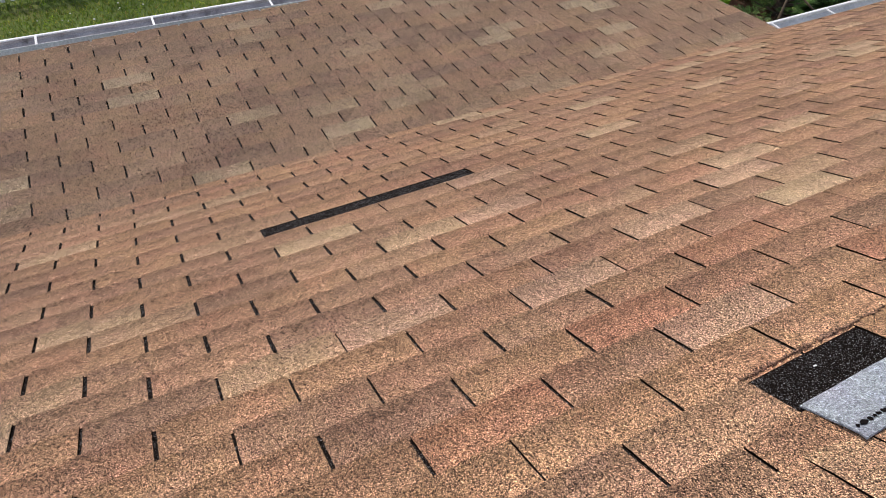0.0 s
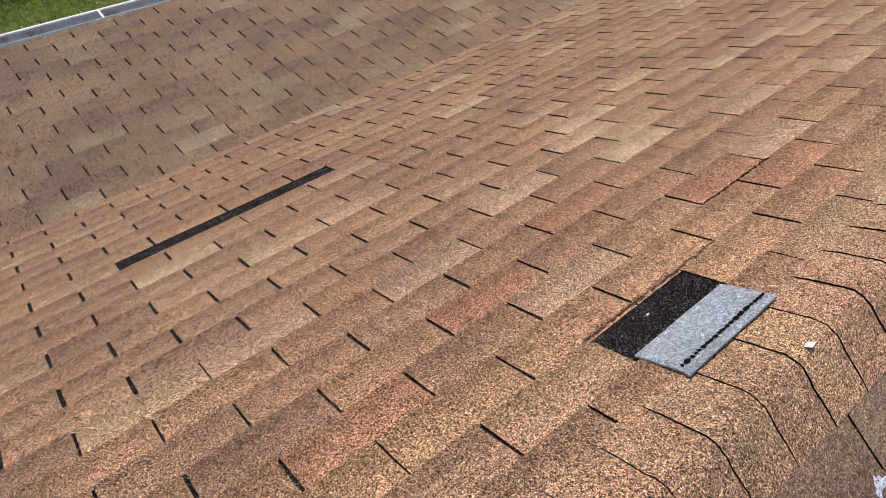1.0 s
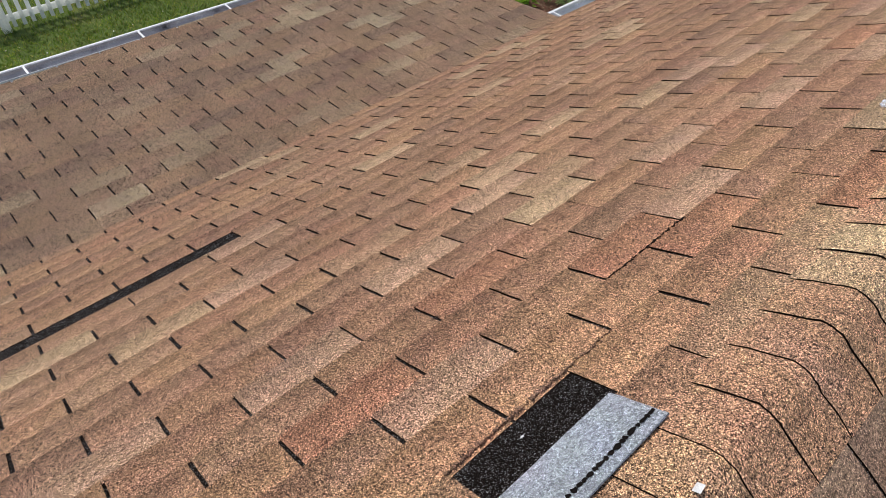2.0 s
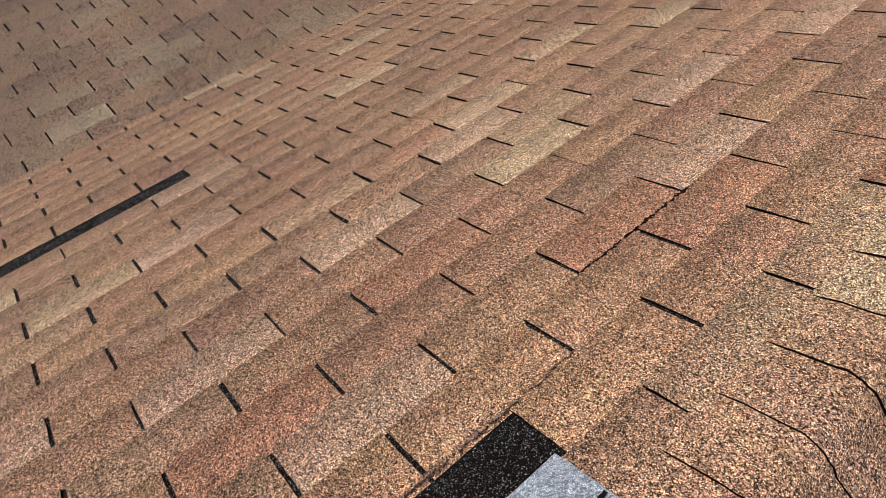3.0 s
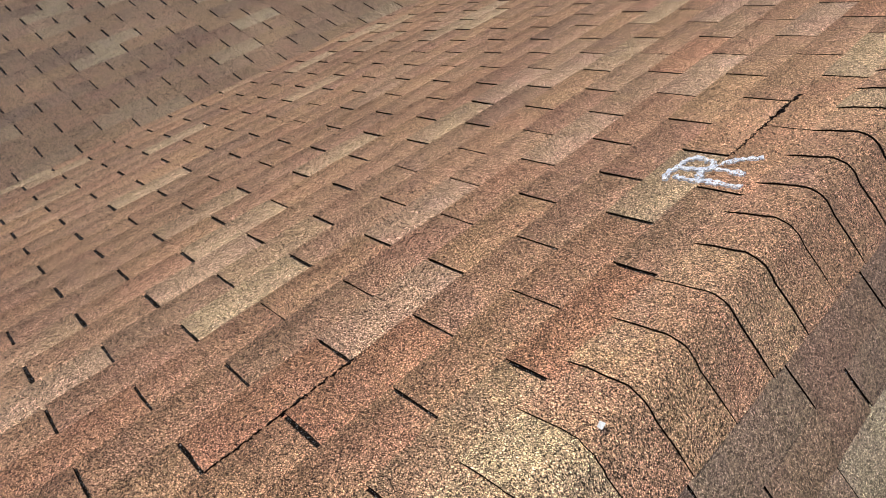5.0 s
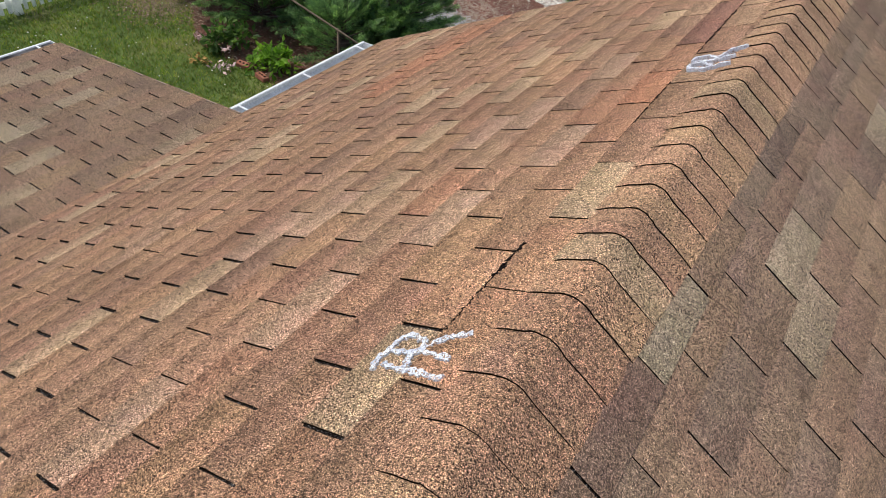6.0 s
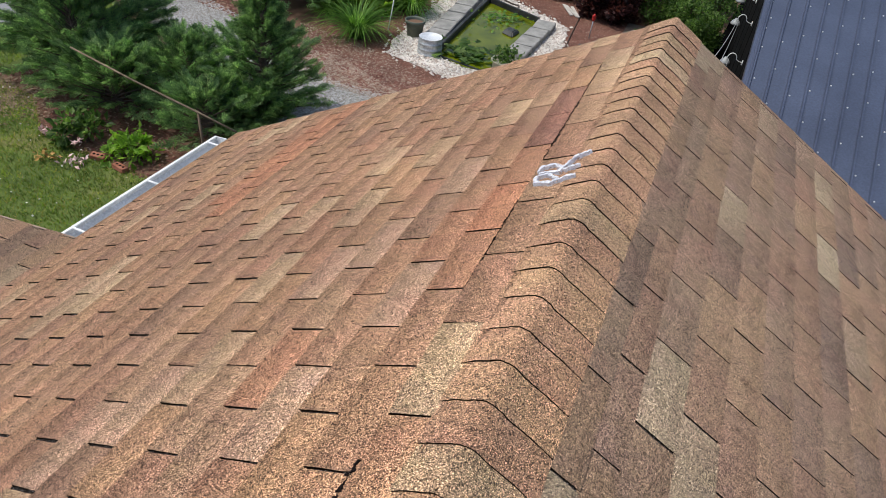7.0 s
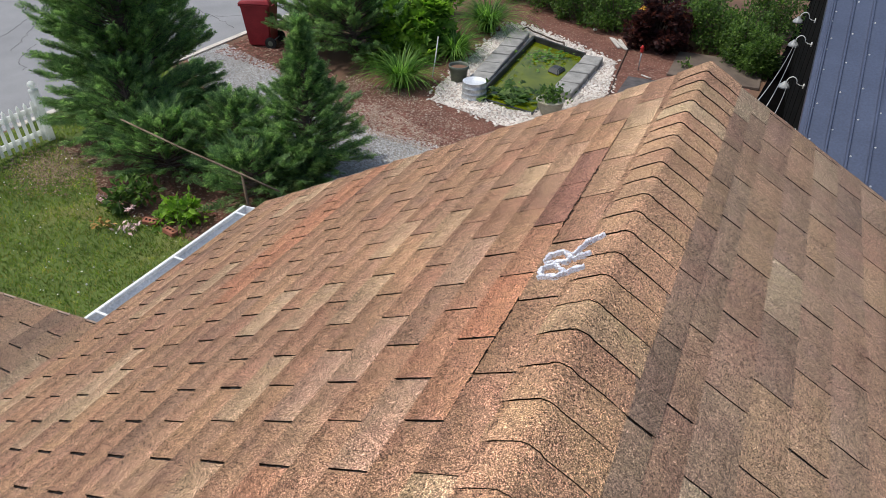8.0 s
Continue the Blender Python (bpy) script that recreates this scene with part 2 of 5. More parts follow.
class Mesh:
    """Collects vertices and faces of one mesh."""

    def __init__(self):
        self.v, self.f, self.u = [], [], []

    def add(self, vs, fs):
        o = len(self.v)
        self.v.extend(tuple(float(c) for c in q) for q in vs)
        self.f.extend(tuple(o + i for i in q) for q in fs)
        return self

    def box(self, a, b):
        x, y, z = a
        X, Y, Z = b
        return self.add([(x, y, z), (X, y, z), (X, Y, z), (x, Y, z), (x, y, Z), (X, y, Z), (X, Y, Z), (x, Y, Z)], [(0, 3, 2, 1), (4, 5, 6, 7), (0, 1, 5, 4), (1, 2, 6, 5), (2, 3, 7, 6), (3, 0, 4, 7)])

    def tube(self, pts, radii, sides=8, cap=True):
        rings = []
        n = len(pts)
        for i, q in enumerate(pts):
            d = (Vector(pts[min(i + 1, n - 1)]) - Vector(pts[max(i - 1, 0)])).normalized()
            a = d.orthogonal().normalized() if i == 0 else (rings[-1][1] - d * rings[-1][1].dot(d)).normalized()
            c = d.cross(a)
            r = radii[i] if isinstance(radii, (list, tuple)) else radii
            rings.append(([Vector(q) + (a * math.cos(6.28319 * k / sides) + c * math.sin(6.28319 * k / sides)) * r for k in range(sides)], a))
        vs = [w for ring, _ in rings for w in ring]
        fs = [(i * sides + k, i * sides + (k + 1) % sides, (i + 1) * sides + (k + 1) % sides, (i + 1) * sides + k) for i in range(n - 1) for k in range(sides)]
        if cap:
            fs += [tuple(range(sides - 1, -1, -1)), tuple((n - 1) * sides + k for k in range(sides))]
        return self.add(vs, fs)

    def lathe(self, profile, centre=(0, 0, 0), sides=24):
        cx, cy, cz = centre
        vs = [(cx + r * math.cos(6.28319 * k / sides), cy + r * math.sin(6.28319 * k / sides), cz + z) for r, z in profile for k in range(sides)]
        fs = [(i * sides + k, i * sides + (k + 1) % sides, (i + 1) * sides + (k + 1) % sides, (i + 1) * sides + k) for i in range(len(profile) - 1) for k in range(sides)]
        return self.add(vs, fs)

    def prism(self, section, y0, y1):
        """A closed section of (x, z) drawn out along y."""
        n = len(section)
        vs = [(x, y0, z) for x, z in section] + [(x, y1, z) for x, z in section]
        fs = [(i, (i + 1) % n, n + (i + 1) % n, n + i) for i in range(n)] + [tuple(range(n - 1, -1, -1)), tuple(range(n, 2 * n))]
        return self.add(vs, fs)

    def data(self, name, material, smooth=False, bevel=0.0, rim=None, steep=0.65):
        me = bpy.data.meshes.new(name)
        me.from_pydata(self.v, [], self.f)
        if bevel:
            bm = bmesh.new()
            bm.from_mesh(me)
            bmesh.ops.recalc_face_normals(bm, faces=bm.faces)
            bmesh.ops.bevel(bm, geom=[e for e in bm.edges if len(e.link_faces) == 2 and e.calc_face_angle() > 0.5], offset=bevel, segments=2, affect="EDGES", clamp_overlap=True)
            bm.to_mesh(me)
            bm.free()
        me.materials.append(material)
        if self.u:
            at = np.empty(len(me.loops), int)
            me.loops.foreach_get("vertex_index", at)
            u = np.zeros((len(at), 2))
            u[:, 0] = np.array(self.u)[at]
            me.uv_layers.new(name="tab").data.foreach_set("uv", u.ravel())
        if rim:
            me.materials.append(rim)
            for q in me.polygons:
                q.material_index = 0 if abs(q.normal.z) > steep else 1
        if smooth:
            me.polygons.foreach_set("use_smooth", [True] * len(me.polygons))
        me.update()
        return me


def quick(name, verts, tris, material):
    """A mesh from numpy arrays of vertices and triangles."""
    me = bpy.data.meshes.new(name)
    me.from_pydata(verts.tolist(), [], tris.tolist())
    me.materials.append(material)
    me.update()
    return me


def part(name, data, parent, label=""):
    ob = new(name, data)
    ob.parent = parent
    if label:
        ob["label"] = label
    return ob


def thing(name, data, label, category, group="", kind=""):
    return tagged(new(name, data), label, category, group, kind)


rng = np.random.default_rng(7)

# ---- the roof: ridge along y at x = 0 ----
HR, PITCH = 3.8, radians(29.5)
CP, SP = math.cos(PITCH), math.sin(PITCH)
WX, WZ, WPITCH = -2.74, 2.336, radians(6.5)
RAKE_M, RAKE_R, RAKE_W, NEAR = 2.46, 2.45, 0.94, -6.0
EXP, TAB = 0.127, 0.305
EAVE_M, EAVE_W, EAVE_R = 3.133, 2.05, 3.2


def on_main(s, y):
    """Place and slope of the street-side slope, s metres down from the ridge; its rafters sag a little."""
    d = s - 0.3
    r = math.sqrt(d * d + 0.01)
    zc, k = 0.013 * (d + r), 0.013 * (1 + d / r)
    return Vector((-s * CP - zc * SP, y, HR - s * SP + zc * CP)), Vector((-CP - k * SP, 0, -SP + k * CP)).normalized()


def crest(y):
    """The ridge line: level at first, then it wanders to the shaded side and rises with the shaded slope towards the far gable."""
    up = 0.012 * (y + 0.33 + math.sqrt((y + 0.33) ** 2 + 0.04))
    return up / 2 * CP / SP, HR + up / 2


def on_rear(s, y):
    x, z = crest(y)
    return Vector((x + s * CP, y, z - s * SP)), Vector((CP, 0, -SP))


def on_low(s, y):
    return Vector((WX - s * math.cos(WPITCH), y, WZ - s * math.sin(WPITCH))), Vector((-math.cos(WPITCH), 0, -math.sin(WPITCH)))


def basis(surface, s, y):
    p, d = surface(s, y)
    side = (surface(s, y + 0.05)[0] - surface(s, y - 0.05)[0]).normalized() * (-1 if d.x < 0 else 1)
    n = d.cross(side).normalized()
    m = Matrix((d, n.cross(d), n)).transposed().to_4x4()
    m.translation = p
    return m


house = thing("house", None, "low house with a brown asphalt shingle roof and white gutters", "house")


def deck(name, surface, s0, s1, y0, y1, label):
    """Roof deck covered with black asphalt mat, on which the tabs lie."""
    m, steps, bays = Mesh(), 14, 24
    vs = []
    for j in range(bays + 1):
        for i in range(steps + 1):
            b = basis(surface, s0 + (s1 - s0) * i / steps, y0 + (y1 - y0) * j / bays)
            vs += [b.translation, b @ Vector((0, 0, -0.03))]
    w = 2 * steps + 2
    at = lambda i, j, k: j * w + 2 * i + k
    fs = [tuple(at(i + p, j + q, k) for p, q in ((0, 0), (1, 0), (1, 1), (0, 1))) for i in range(steps) for j in range(bays) for k in (0, 1)]
    fs += [(at(i, j, 0), at(i + 1, j, 0), at(i + 1, j, 1), at(i, j, 1)) for i in range(steps) for j in (0, bays)]
    fs += [(at(i, j, 0), at(i, j + 1, 0), at(i, j + 1, 1), at(i, j, 1)) for i in (0, steps) for j in range(bays)]
    m.add(vs, fs)
    return part(name, m.data(name, MAT), house, label)


main_slope = deck("main_slope", on_main, 0.02, EAVE_M - 0.012, NEAR, RAKE_M - 0.012, "sunlit brown shingle slope with missing and marked tabs")
rear_slope = deck("rear_slope", on_rear, 0.1, EAVE_R, NEAR, RAKE_R - 0.012, "shaded brown shingle slope")
low_slope = deck("low_slope", on_low, -0.05, EAVE_W - 0.012, NEAR, RAKE_W - 0.012, "low-pitched brown shingle porch roof")


def tab_shape(length, width, top=0.0045, over=0.03, lift=0.0, rough=0.0):
    """One tab: u runs down the slope from under the next course to the exposed butt; its cut edges are a little ragged."""
    w, c, e = width / 2, 0.004, 0.002
    j = (lambda: rng.uniform(-rough, rough)) if rough else (lambda: 0.0)
    cuts = (0.28, 0.55, 0.8) if rough else ()
    pts = [(-over, -w), (-over, w)] + [(length * q, w + j()) for q in cuts] + [(length - e, w + j()), (length + j(), w - c)]
    pts += [(length + j(), w * q) for q in ((0.5, 0.0, -0.5) if rough else ())]
    pts += [(length + j(), c - w), (length - e, j() - w)] + [(length * q, j() - w) for q in cuts[::-1]]
    n = len(pts)
    vs = [(u, v, 0.0025 + (top + lift) * u / EXP) for u, v in pts] + [(u, v, 0.0004 + lift * max(u, 0) / EXP) for u, v in pts]
    fs = [tuple(range(n - 1, -1, -1)), tuple(range(n, 2 * n))] + [(i, (i + 1) % n, n + (i + 1) % n, n + i) for i in range(n)]
    return vs, fs


def shingle_field(slope, surface, courses, exposure, s_top, phase, y0, y1, near, special=None, drop=(), tone=SHINGLE, far=SHINGLE_FAR, gap=0.0078, thick=0.0045, rows=None, tab=TAB, first_course=1):
    """Courses of tabs. Tabs inside the stretch "near" (courses, y from, y to) are single pieces, the rest is one joined run."""
    special = special or {}
    shapes = {}
    rest = Mesh()
    full = exposure
    for k in range(first_course, courses + 1):
        s, exposure = rows[k - 1] if rows else (s_top + (k - 1) * full, full)
        if k == 0:
            s, exposure = s_top - 0.06, 0.06
        first = phase(k)
        slot = gap * (1.35 if k > 8 else 1.0)
        j = math.floor((y0 - first) / tab)
        while first + j * tab < y1 - 0.02:
            a, b = first + j * tab, first + (j + 1) * tab
            jj = round(a / (TAB / 2))
            j += 1
            if (k, jj) in drop:
                continue
            a, b = max(a, y0), min(b, y1)
            if b - a < 0.04:
                continue
            kind = special.get((k, jj), "plain")
            cut = kind == "cut"
            dy, ds, lift = rng.uniform(-0.0011, 0.0011), rng.uniform(-0.002, 0.002), abs(rng.normal(0, 0.0007))
            if k > near[0] or b < near[1] or a > near[2]:
                vs, fs = tab_shape(exposure, b - a - slot, thick, 0.007, lift * thick / 0.0045)
                m = basis(surface, s + ds, (a + b) / 2 + dy)
                rest.add([m @ Vector(v) for v in vs], fs)
                rest.u += [v[0] / exposure for v in vs]
                continue
            key = (kind, k > 8, round(b - a + exposure, 4), int(rng.integers(5)))
            if key not in shapes:
                vs, fs = tab_shape(0.018 if cut else exposure, b - a - slot + 0.0008 * key[3], thick, 0.007, 0.08 * thick * key[3], 0.0013)
                mats = {"orange": ORANGE, "rust": RUST, "pale": PALE, "plum": PLUM, "ochre": OCHRE}
                shape = Mesh().add(vs, fs)
                shape.u = [v[0] / exposure for v in vs]
                shapes[key] = shape.data("tab", mats.get(kind, tone), rim=EDGE)
            ob = part("shingle", shapes[key], slope)
            ob.matrix_basis = basis(surface, s + ds, (a + b) / 2 + dy)
    tagged(part("shingle_run", rest.data("shingle_run", far, rim=EDGE), slope), "brown asphalt shingles in half-bond courses", "", "", "stuff")


# ---- house walls, gutters, drip edges ----
walls = Mesh().box((-2.62, NEAR + 0.3, 0), (-2.5, 2.2, 2.28)).box((2.5, NEAR + 0.3, 0), (2.62, 2.35, 2.28)).box((-2.5, 2.08, 0), (2.5, 2.2, 2.2)).box((-2.5, NEAR + 0.3, 0), (2.5, NEAR + 0.42, 2.2))
walls.add([(-2.5, 2.2, 2.2), (2.5, 2.2, 2.2), (0, 2.2, 3.6), (-2.5, 2.08, 2.2), (2.5, 2.08, 2.2), (0, 2.08, 3.6)], [(0, 1, 2), (5, 4, 3), (0, 2, 5, 3), (1, 4, 5, 2)])
part("wall", walls.data("wall", SIDING), house, "beige siding wall under the eaves")
part("porch_wall", Mesh().box((-4.72, NEAR + 0.3, 0), (-4.6, 0.75, 1.95)).box((-4.6, 0.63, 0), (-2.62, 0.75, 2.1)).data("porch_wall", SIDING), house)


def drip(name, surface, s0, s1, y):
    m, st, lo = Mesh(), [], []
    for i in range(13):
        p, d = surface(s0 + (s1 - s0) * i / 12, y)
        n = d.cross(Vector((0, -1, 0)) if d.x < 0 else Vector((0, 1, 0)))
        st.append((p.x + n.x * 0.001, p.z + n.z * 0.001))
        lo.append((p.x - n.x * 0.14, p.z - n.z * 0.14))
    m.prism(st + lo[::-1], y - 0.01, y + 0.001)
    part(name, m.data(name, DRIP), house, "thin brown metal edge on the gable")


drip("rake_edge", on_main, 0.14, EAVE_M, RAKE_M)
drip("rake_edge", on_rear, 0.2, EAVE_R, RAKE_R)
drip("rake_edge", on_low, 0.02, EAVE_W, RAKE_W)


def gutter(x, z, y0, y1, hangers, silt, label):
    """K-style gutter: x, z is the top of the outer lip; it opens upward towards the eave."""
    w, h, t = 0.15, 0.10, 0.003
    out = [(x, z), (x - 0.004, z - 0.03), (x + 0.022, z - 0.06), (x + 0.03, z - h), (x + w, z - h), (x + w, z + 0.012)]
    inner = [(x + w - t, z + 0.012), (x + w - t, z - h + t), (x + 0.033, z - h + t), (x + 0.026, z - 0.06), (x + 0.001, z - 0.03), (x + 0.006, z - 0.004)]
    body = part("gutter", Mesh().prism(out + inner, y0, y1).data("gutter", ALU), house, label)
    lip = Mesh().prism([(x - 0.005, z - 0.012), (x - 0.005, z + 0.006), (x + 0.016, z + 0.006), (x + 0.016, z - 0.004), (x + 0.004, z - 0.006)], y0, y1)
    part("lip", lip.data("lip", ALU, False, 0.0015), body)
    part("lining", Mesh().prism([(x + 0.035, z - h + 0.004), (x + w - 0.005, z - h + 0.004), (x + w - 0.005, z - h + 0.008), (x + 0.037, z - h + 0.008)], y0 + 0.01, y1 - 0.01).data("lining", silt), body)
    # Inner front face, darker than the painted aluminium.
    inner_front = [(x + 0.0075, z - 0.008), (x + 0.003, z - 0.03), (x + 0.028, z - 0.06), (x + 0.035, z - h + 0.008)]
    part("stained_face", Mesh().prism(inner_front + [(q[0] + 0.0015, q[1]) for q in inner_front[::-1]], y0 + 0.01, y1 - 0.01).data("stained_face", silt), body)
    for y in (y0, y1):
        part("end_cap", Mesh().prism(out, y - 0.003, y + 0.003).data("end_cap", ALU), body)
    bar = Mesh().box((x - 0.002, -0.008, z - 0.002), (x + w, 0.008, z + 0.008)).data("hanger", ALU, False, 0.003)
    for y in hangers:
        part("hanger", bar, body).location = (0, y, 0)
    return body


gutter(-2.915, 2.283, 0.955, 2.385, (1.04, 1.66, 2.28), ALU_IN, "white aluminium eave gutter with strap hangers")
porch_gutter = gutter(-4.94, 2.062, NEAR, 0.945, (-5.4, -4.75, -4.0, -3.2, -2.3, -1.45, -0.7, 0.05, 0.82), DEBRIS, "white gutter with dark silt in it")
pivot = Matrix.Translation((-4.94, 0.945, 0))
porch_gutter.matrix_basis = pivot @ Matrix.Rotation(radians(-1.7), 4, "Z") @ pivot.inverted()
part("fascia", Mesh().box((-2.762, 0.96, 2.1), (-2.745, RAKE_M - 0.02, 2.29)).data("fascia", VINYL), house)
part("fascia", Mesh().box((-4.803, NEAR, 1.9), (-4.785, 0.92, 2.06)).data("fascia", VINYL), house)

# ---- ground ----
SOIL = plain("soil", [(0.3, (0.10, 0.055, 0.035)), (0.7, (0.17, 0.10, 0.065))], 1.2, 0.95, 0, 0.01, 40)
TURF = plain("turf", [(0.25, (0.055, 0.085, 0.018)), (0.55, (0.1, 0.14, 0.03)), (0.8, (0.19, 0.17, 0.065))], 1.1, 0.9, 0, 0.01, 45)
MULCH = plain("mulch_bed", [(0.3, (0.10, 0.042, 0.03)), (0.7, (0.2, 0.10, 0.07))], 2.5, 0.95, 0, 0.012, 55)
ROAD = plain("worn_asphalt", [(0.3, (0.2, 0.2, 0.205)), (0.7, (0.26, 0.26, 0.265))], 0.8, 0.85, 0, 0.003, 140)
PALE_STONE = plain("pale_kerb", [(0.3, (0.45, 0.41, 0.36)), (0.7, (0.58, 0.54, 0.48))], 3.0, 0.85, 0, 0.003, 60)
CONCRETE = plain("concrete", [(0.3, (0.085, 0.065, 0.052)), (0.7, (0.16, 0.125, 0.1))], 2.0, 0.85, 0, 0.003, 60)
GRAVEL_BED = plain("gravel_bed", [(0.3, (0.26, 0.23, 0.2)), (0.7, (0.4, 0.365, 0.33))], 2.0, 0.95, 0, 0.01, 55)
# Near-black for the shaded gap beside the shed.
GAP_SHADE = plain("gap_shade_black", [(0.3, grey(0.002)), (0.7, grey(0.004))], 3.0, 1.0, 0, 0, 0, 0.0)


def sheet(name, outline, z, material, label, category):
    m = Mesh().add([(x, y, z) for x, y in outline], [tuple(range(len(outline)))])
    return thing(name, m.data(name, material), label, category, "", "structure")


sheet("ground", [(-400, -400), (400, -400), (400, 400), (-400, 400)], 0.0, SOIL, "bare brown soil round the house", "ground")
sheet("lawn", [(-10.9, -14), (-2.4, -14), (-2.4, 4.1), (-6.0, 4.15), (-7.6, 4.25), (-8.5, 4.95), (-9.6, 5.2), (-9.8, 8.2), (-10.9, 9.0)], 0.006, TURF, "green lawn with clover between roof and fence", "lawn")
road = sheet("road", [(-22, -60), (-11.0, -60), (-10.92, 60), (-22, 60)], 0.006, ROAD, "pale worn asphalt road with fine cracks", "road")
CRACK = plain("crack_tar", [(0.3, grey(0.05)), (0.7, grey(0.1))], 9, 0.9)
for ends in (((-16.6, 9.9), (-15.7, 8.5), (-15.2, 7.2)), ((-15.9, 9.5), (-15.1, 8.6), (-14.6, 7.9)), ((-14.5, 12.9), (-12.6, 12.2), (-11.3, 11.6)), ((-13.9, 11.9), (-12.9, 12.0), (-11.9, 12.6)), ((-14.6, 8.6), (-13.9, 7.6), (-13.2, 7.4))):
    crack, pts = Mesh(), []
    for (ax, ay), (bx, by) in zip(ends, ends[1:]):
        pts += [(ax + (bx - ax) * i / 9 + rng.normal(0, 0.03), ay + (by - ay) * i / 9 + rng.normal(0, 0.03)) for i in range(9)]
    half = [rng.uniform(0.002, 0.007) for _ in pts]
    vs = [(x + sg * h, y + sg * h, z) for (x, y), h in zip(pts, half) for sg in (-1, 1) for z in (0.004, 0.009)]
    part("road_crack", crack.add(vs, [(4 * i + a, 4 * i + 4 + a, 4 * i + 4 + b, 4 * i + b) for i in range(len(pts) - 1) for a, b in ((1, 3), (0, 1), (2, 3))]).data("road_crack", CRACK), road, "dark crack in the asphalt")
kerb = thing("kerb", Mesh().box((-11.0, 5.4, 0), (-10.84, 22, 0.03)).data("kerb", PALE_STONE, False, 0.008), "low pale concrete road edge", "kerb", "", "structure")
sheet("gravel_path", [(-10.8, 9.4), (-9.2, 8.2), (-7.4, 7.3), (-5.3, 6.3), (-3.6, 6.4), (-3.6, 7.95), (-4.2, 8.1), (-5.5, 8.15), (-7.6, 9.4), (-8.9, 9.9), (-10.8, 10.6)], 0.006, GRAVEL_BED, "pale grey gravel path through the planting", "path")
sheet("mulch_bed", [(-6.4, 8.5), (-4.2, 8.3), (-2.4, 7.8), (0.4, 7.8), (0.4, 14.6), (-1.3, 15.2), (-3.2, 16.5), (-6.0, 18.2), (-7.2, 16), (-7.0, 11)], 0.010, MULCH, "bed of red-brown bark mulch round the pond", "flower bed")
sheet("stone_bed", [(-5.25, 10.5), (-5.0, 9.75), (-2.9, 9.2), (-2.1, 9.4), (-2.12, 11.7), (-2.4, 13.55), (-4.9, 15.15), (-5.55, 15.1)], 0.016, GRAVEL_BED, "bed of white stones round the pond", "stone bed")
# Black sheet added on the soil: its colour is the shade beside the shed.
sheet("weed_fabric", [(0.1, 8), (1.3, 8), (2.2, 24), (1.6, 24), (1.41, 21.5), (0.94, 16.4), (0.6, 13.1), (0.3, 10.5)], 0.014, GAP_SHADE, "black sheet for the shaded ground gap along the shed", "ground cover")

# ---- loose cover: grass, mulch, stones ----


def inside(poly, p):
    x, y = p[:, 0], p[:, 1]
    hit = np.zeros(len(p), bool)
    for (x0, y0), (x1, y1) in zip(poly, poly[1:] + poly[:1]):
        cross = ((y0 > y) != (y1 > y)) & (x < (x1 - x0) * (y - y0) / (y1 - y0 + 1e-9) + x0)
        hit ^= cross
    return hit


def scatter(poly, count, holes=()):
    a = np.array(poly)
    p = rng.uniform(a.min(0), a.max(0), (count * 3, 2))
    p = p[inside(poly, p)]
    for h in holes:
        p = p[~inside(h, p)]
    return p[:count]


def blades(points, height, width, lean):
    n = len(points)
    a, h = rng.uniform(0, 6.283, n), height * rng.uniform(0.5, 1.3, n)
    w = width * rng.uniform(0.6, 1.3, n) / 2
    b = rng.uniform(0, 6.283, n)
    l = lean * h * rng.uniform(0.2, 1.4, n)
    base = np.column_stack([points, np.full(n, 0.004)])
    v = np.zeros((n, 3, 3))
    v[:, 0] = base + np.column_stack([w * np.cos(a), w * np.sin(a), 0 * a])
    v[:, 1] = base - np.column_stack([w * np.cos(a), w * np.sin(a), 0 * a])
    v[:, 2] = base + np.column_stack([l * np.cos(b), l * np.sin(b), h])
    return v.reshape(-1, 3), np.arange(3 * n).reshape(-1, 3)


def pebbles(points, size, flat, z, stretch=1.0):
    """Irregular low stones or chips, one island each."""
    n = len(points)
    oct_v = np.array([(1, 0, 0), (0, 1, 0), (-1, 0, 0), (0, -1, 0), (0.1, 0, 1), (0, 0.1, -0.6)])
    oct_f = np.array([(0, 1, 4), (1, 2, 4), (2, 3, 4), (3, 0, 4), (1, 0, 5), (2, 1, 5), (3, 2, 5), (0, 3, 5)])
    v = oct_v[None] * rng.uniform(0.7, 1.3, (n, 6, 3)) * np.array([stretch, 1, flat])
    a = rng.uniform(0, 6.283, n)
    c, s = np.cos(a), np.sin(a)
    r = size * rng.uniform(0.6, 1.35, n)
    x, y = v[:, :, 0].copy(), v[:, :, 1].copy()
    v[:, :, 0], v[:, :, 1] = x * c[:, None] - y * s[:, None], x * s[:, None] + y * c[:, None]
    tilt = rng.uniform(-0.5, 0.5, n)
    v[:, :, 2] += v[:, :, 0] * tilt[:, None]
    v *= r[:, None, None]
    v += np.column_stack([points, np.full(n, z)])[:, None]
    f = oct_f[None] + 6 * np.arange(n)[:, None, None]
    return v.reshape(-1, 3), f.reshape(-1, 3)


def stuff(name, arrays, material, label, category):
    return thing(name, quick(name, *arrays, material), label, category, "", "stuff")


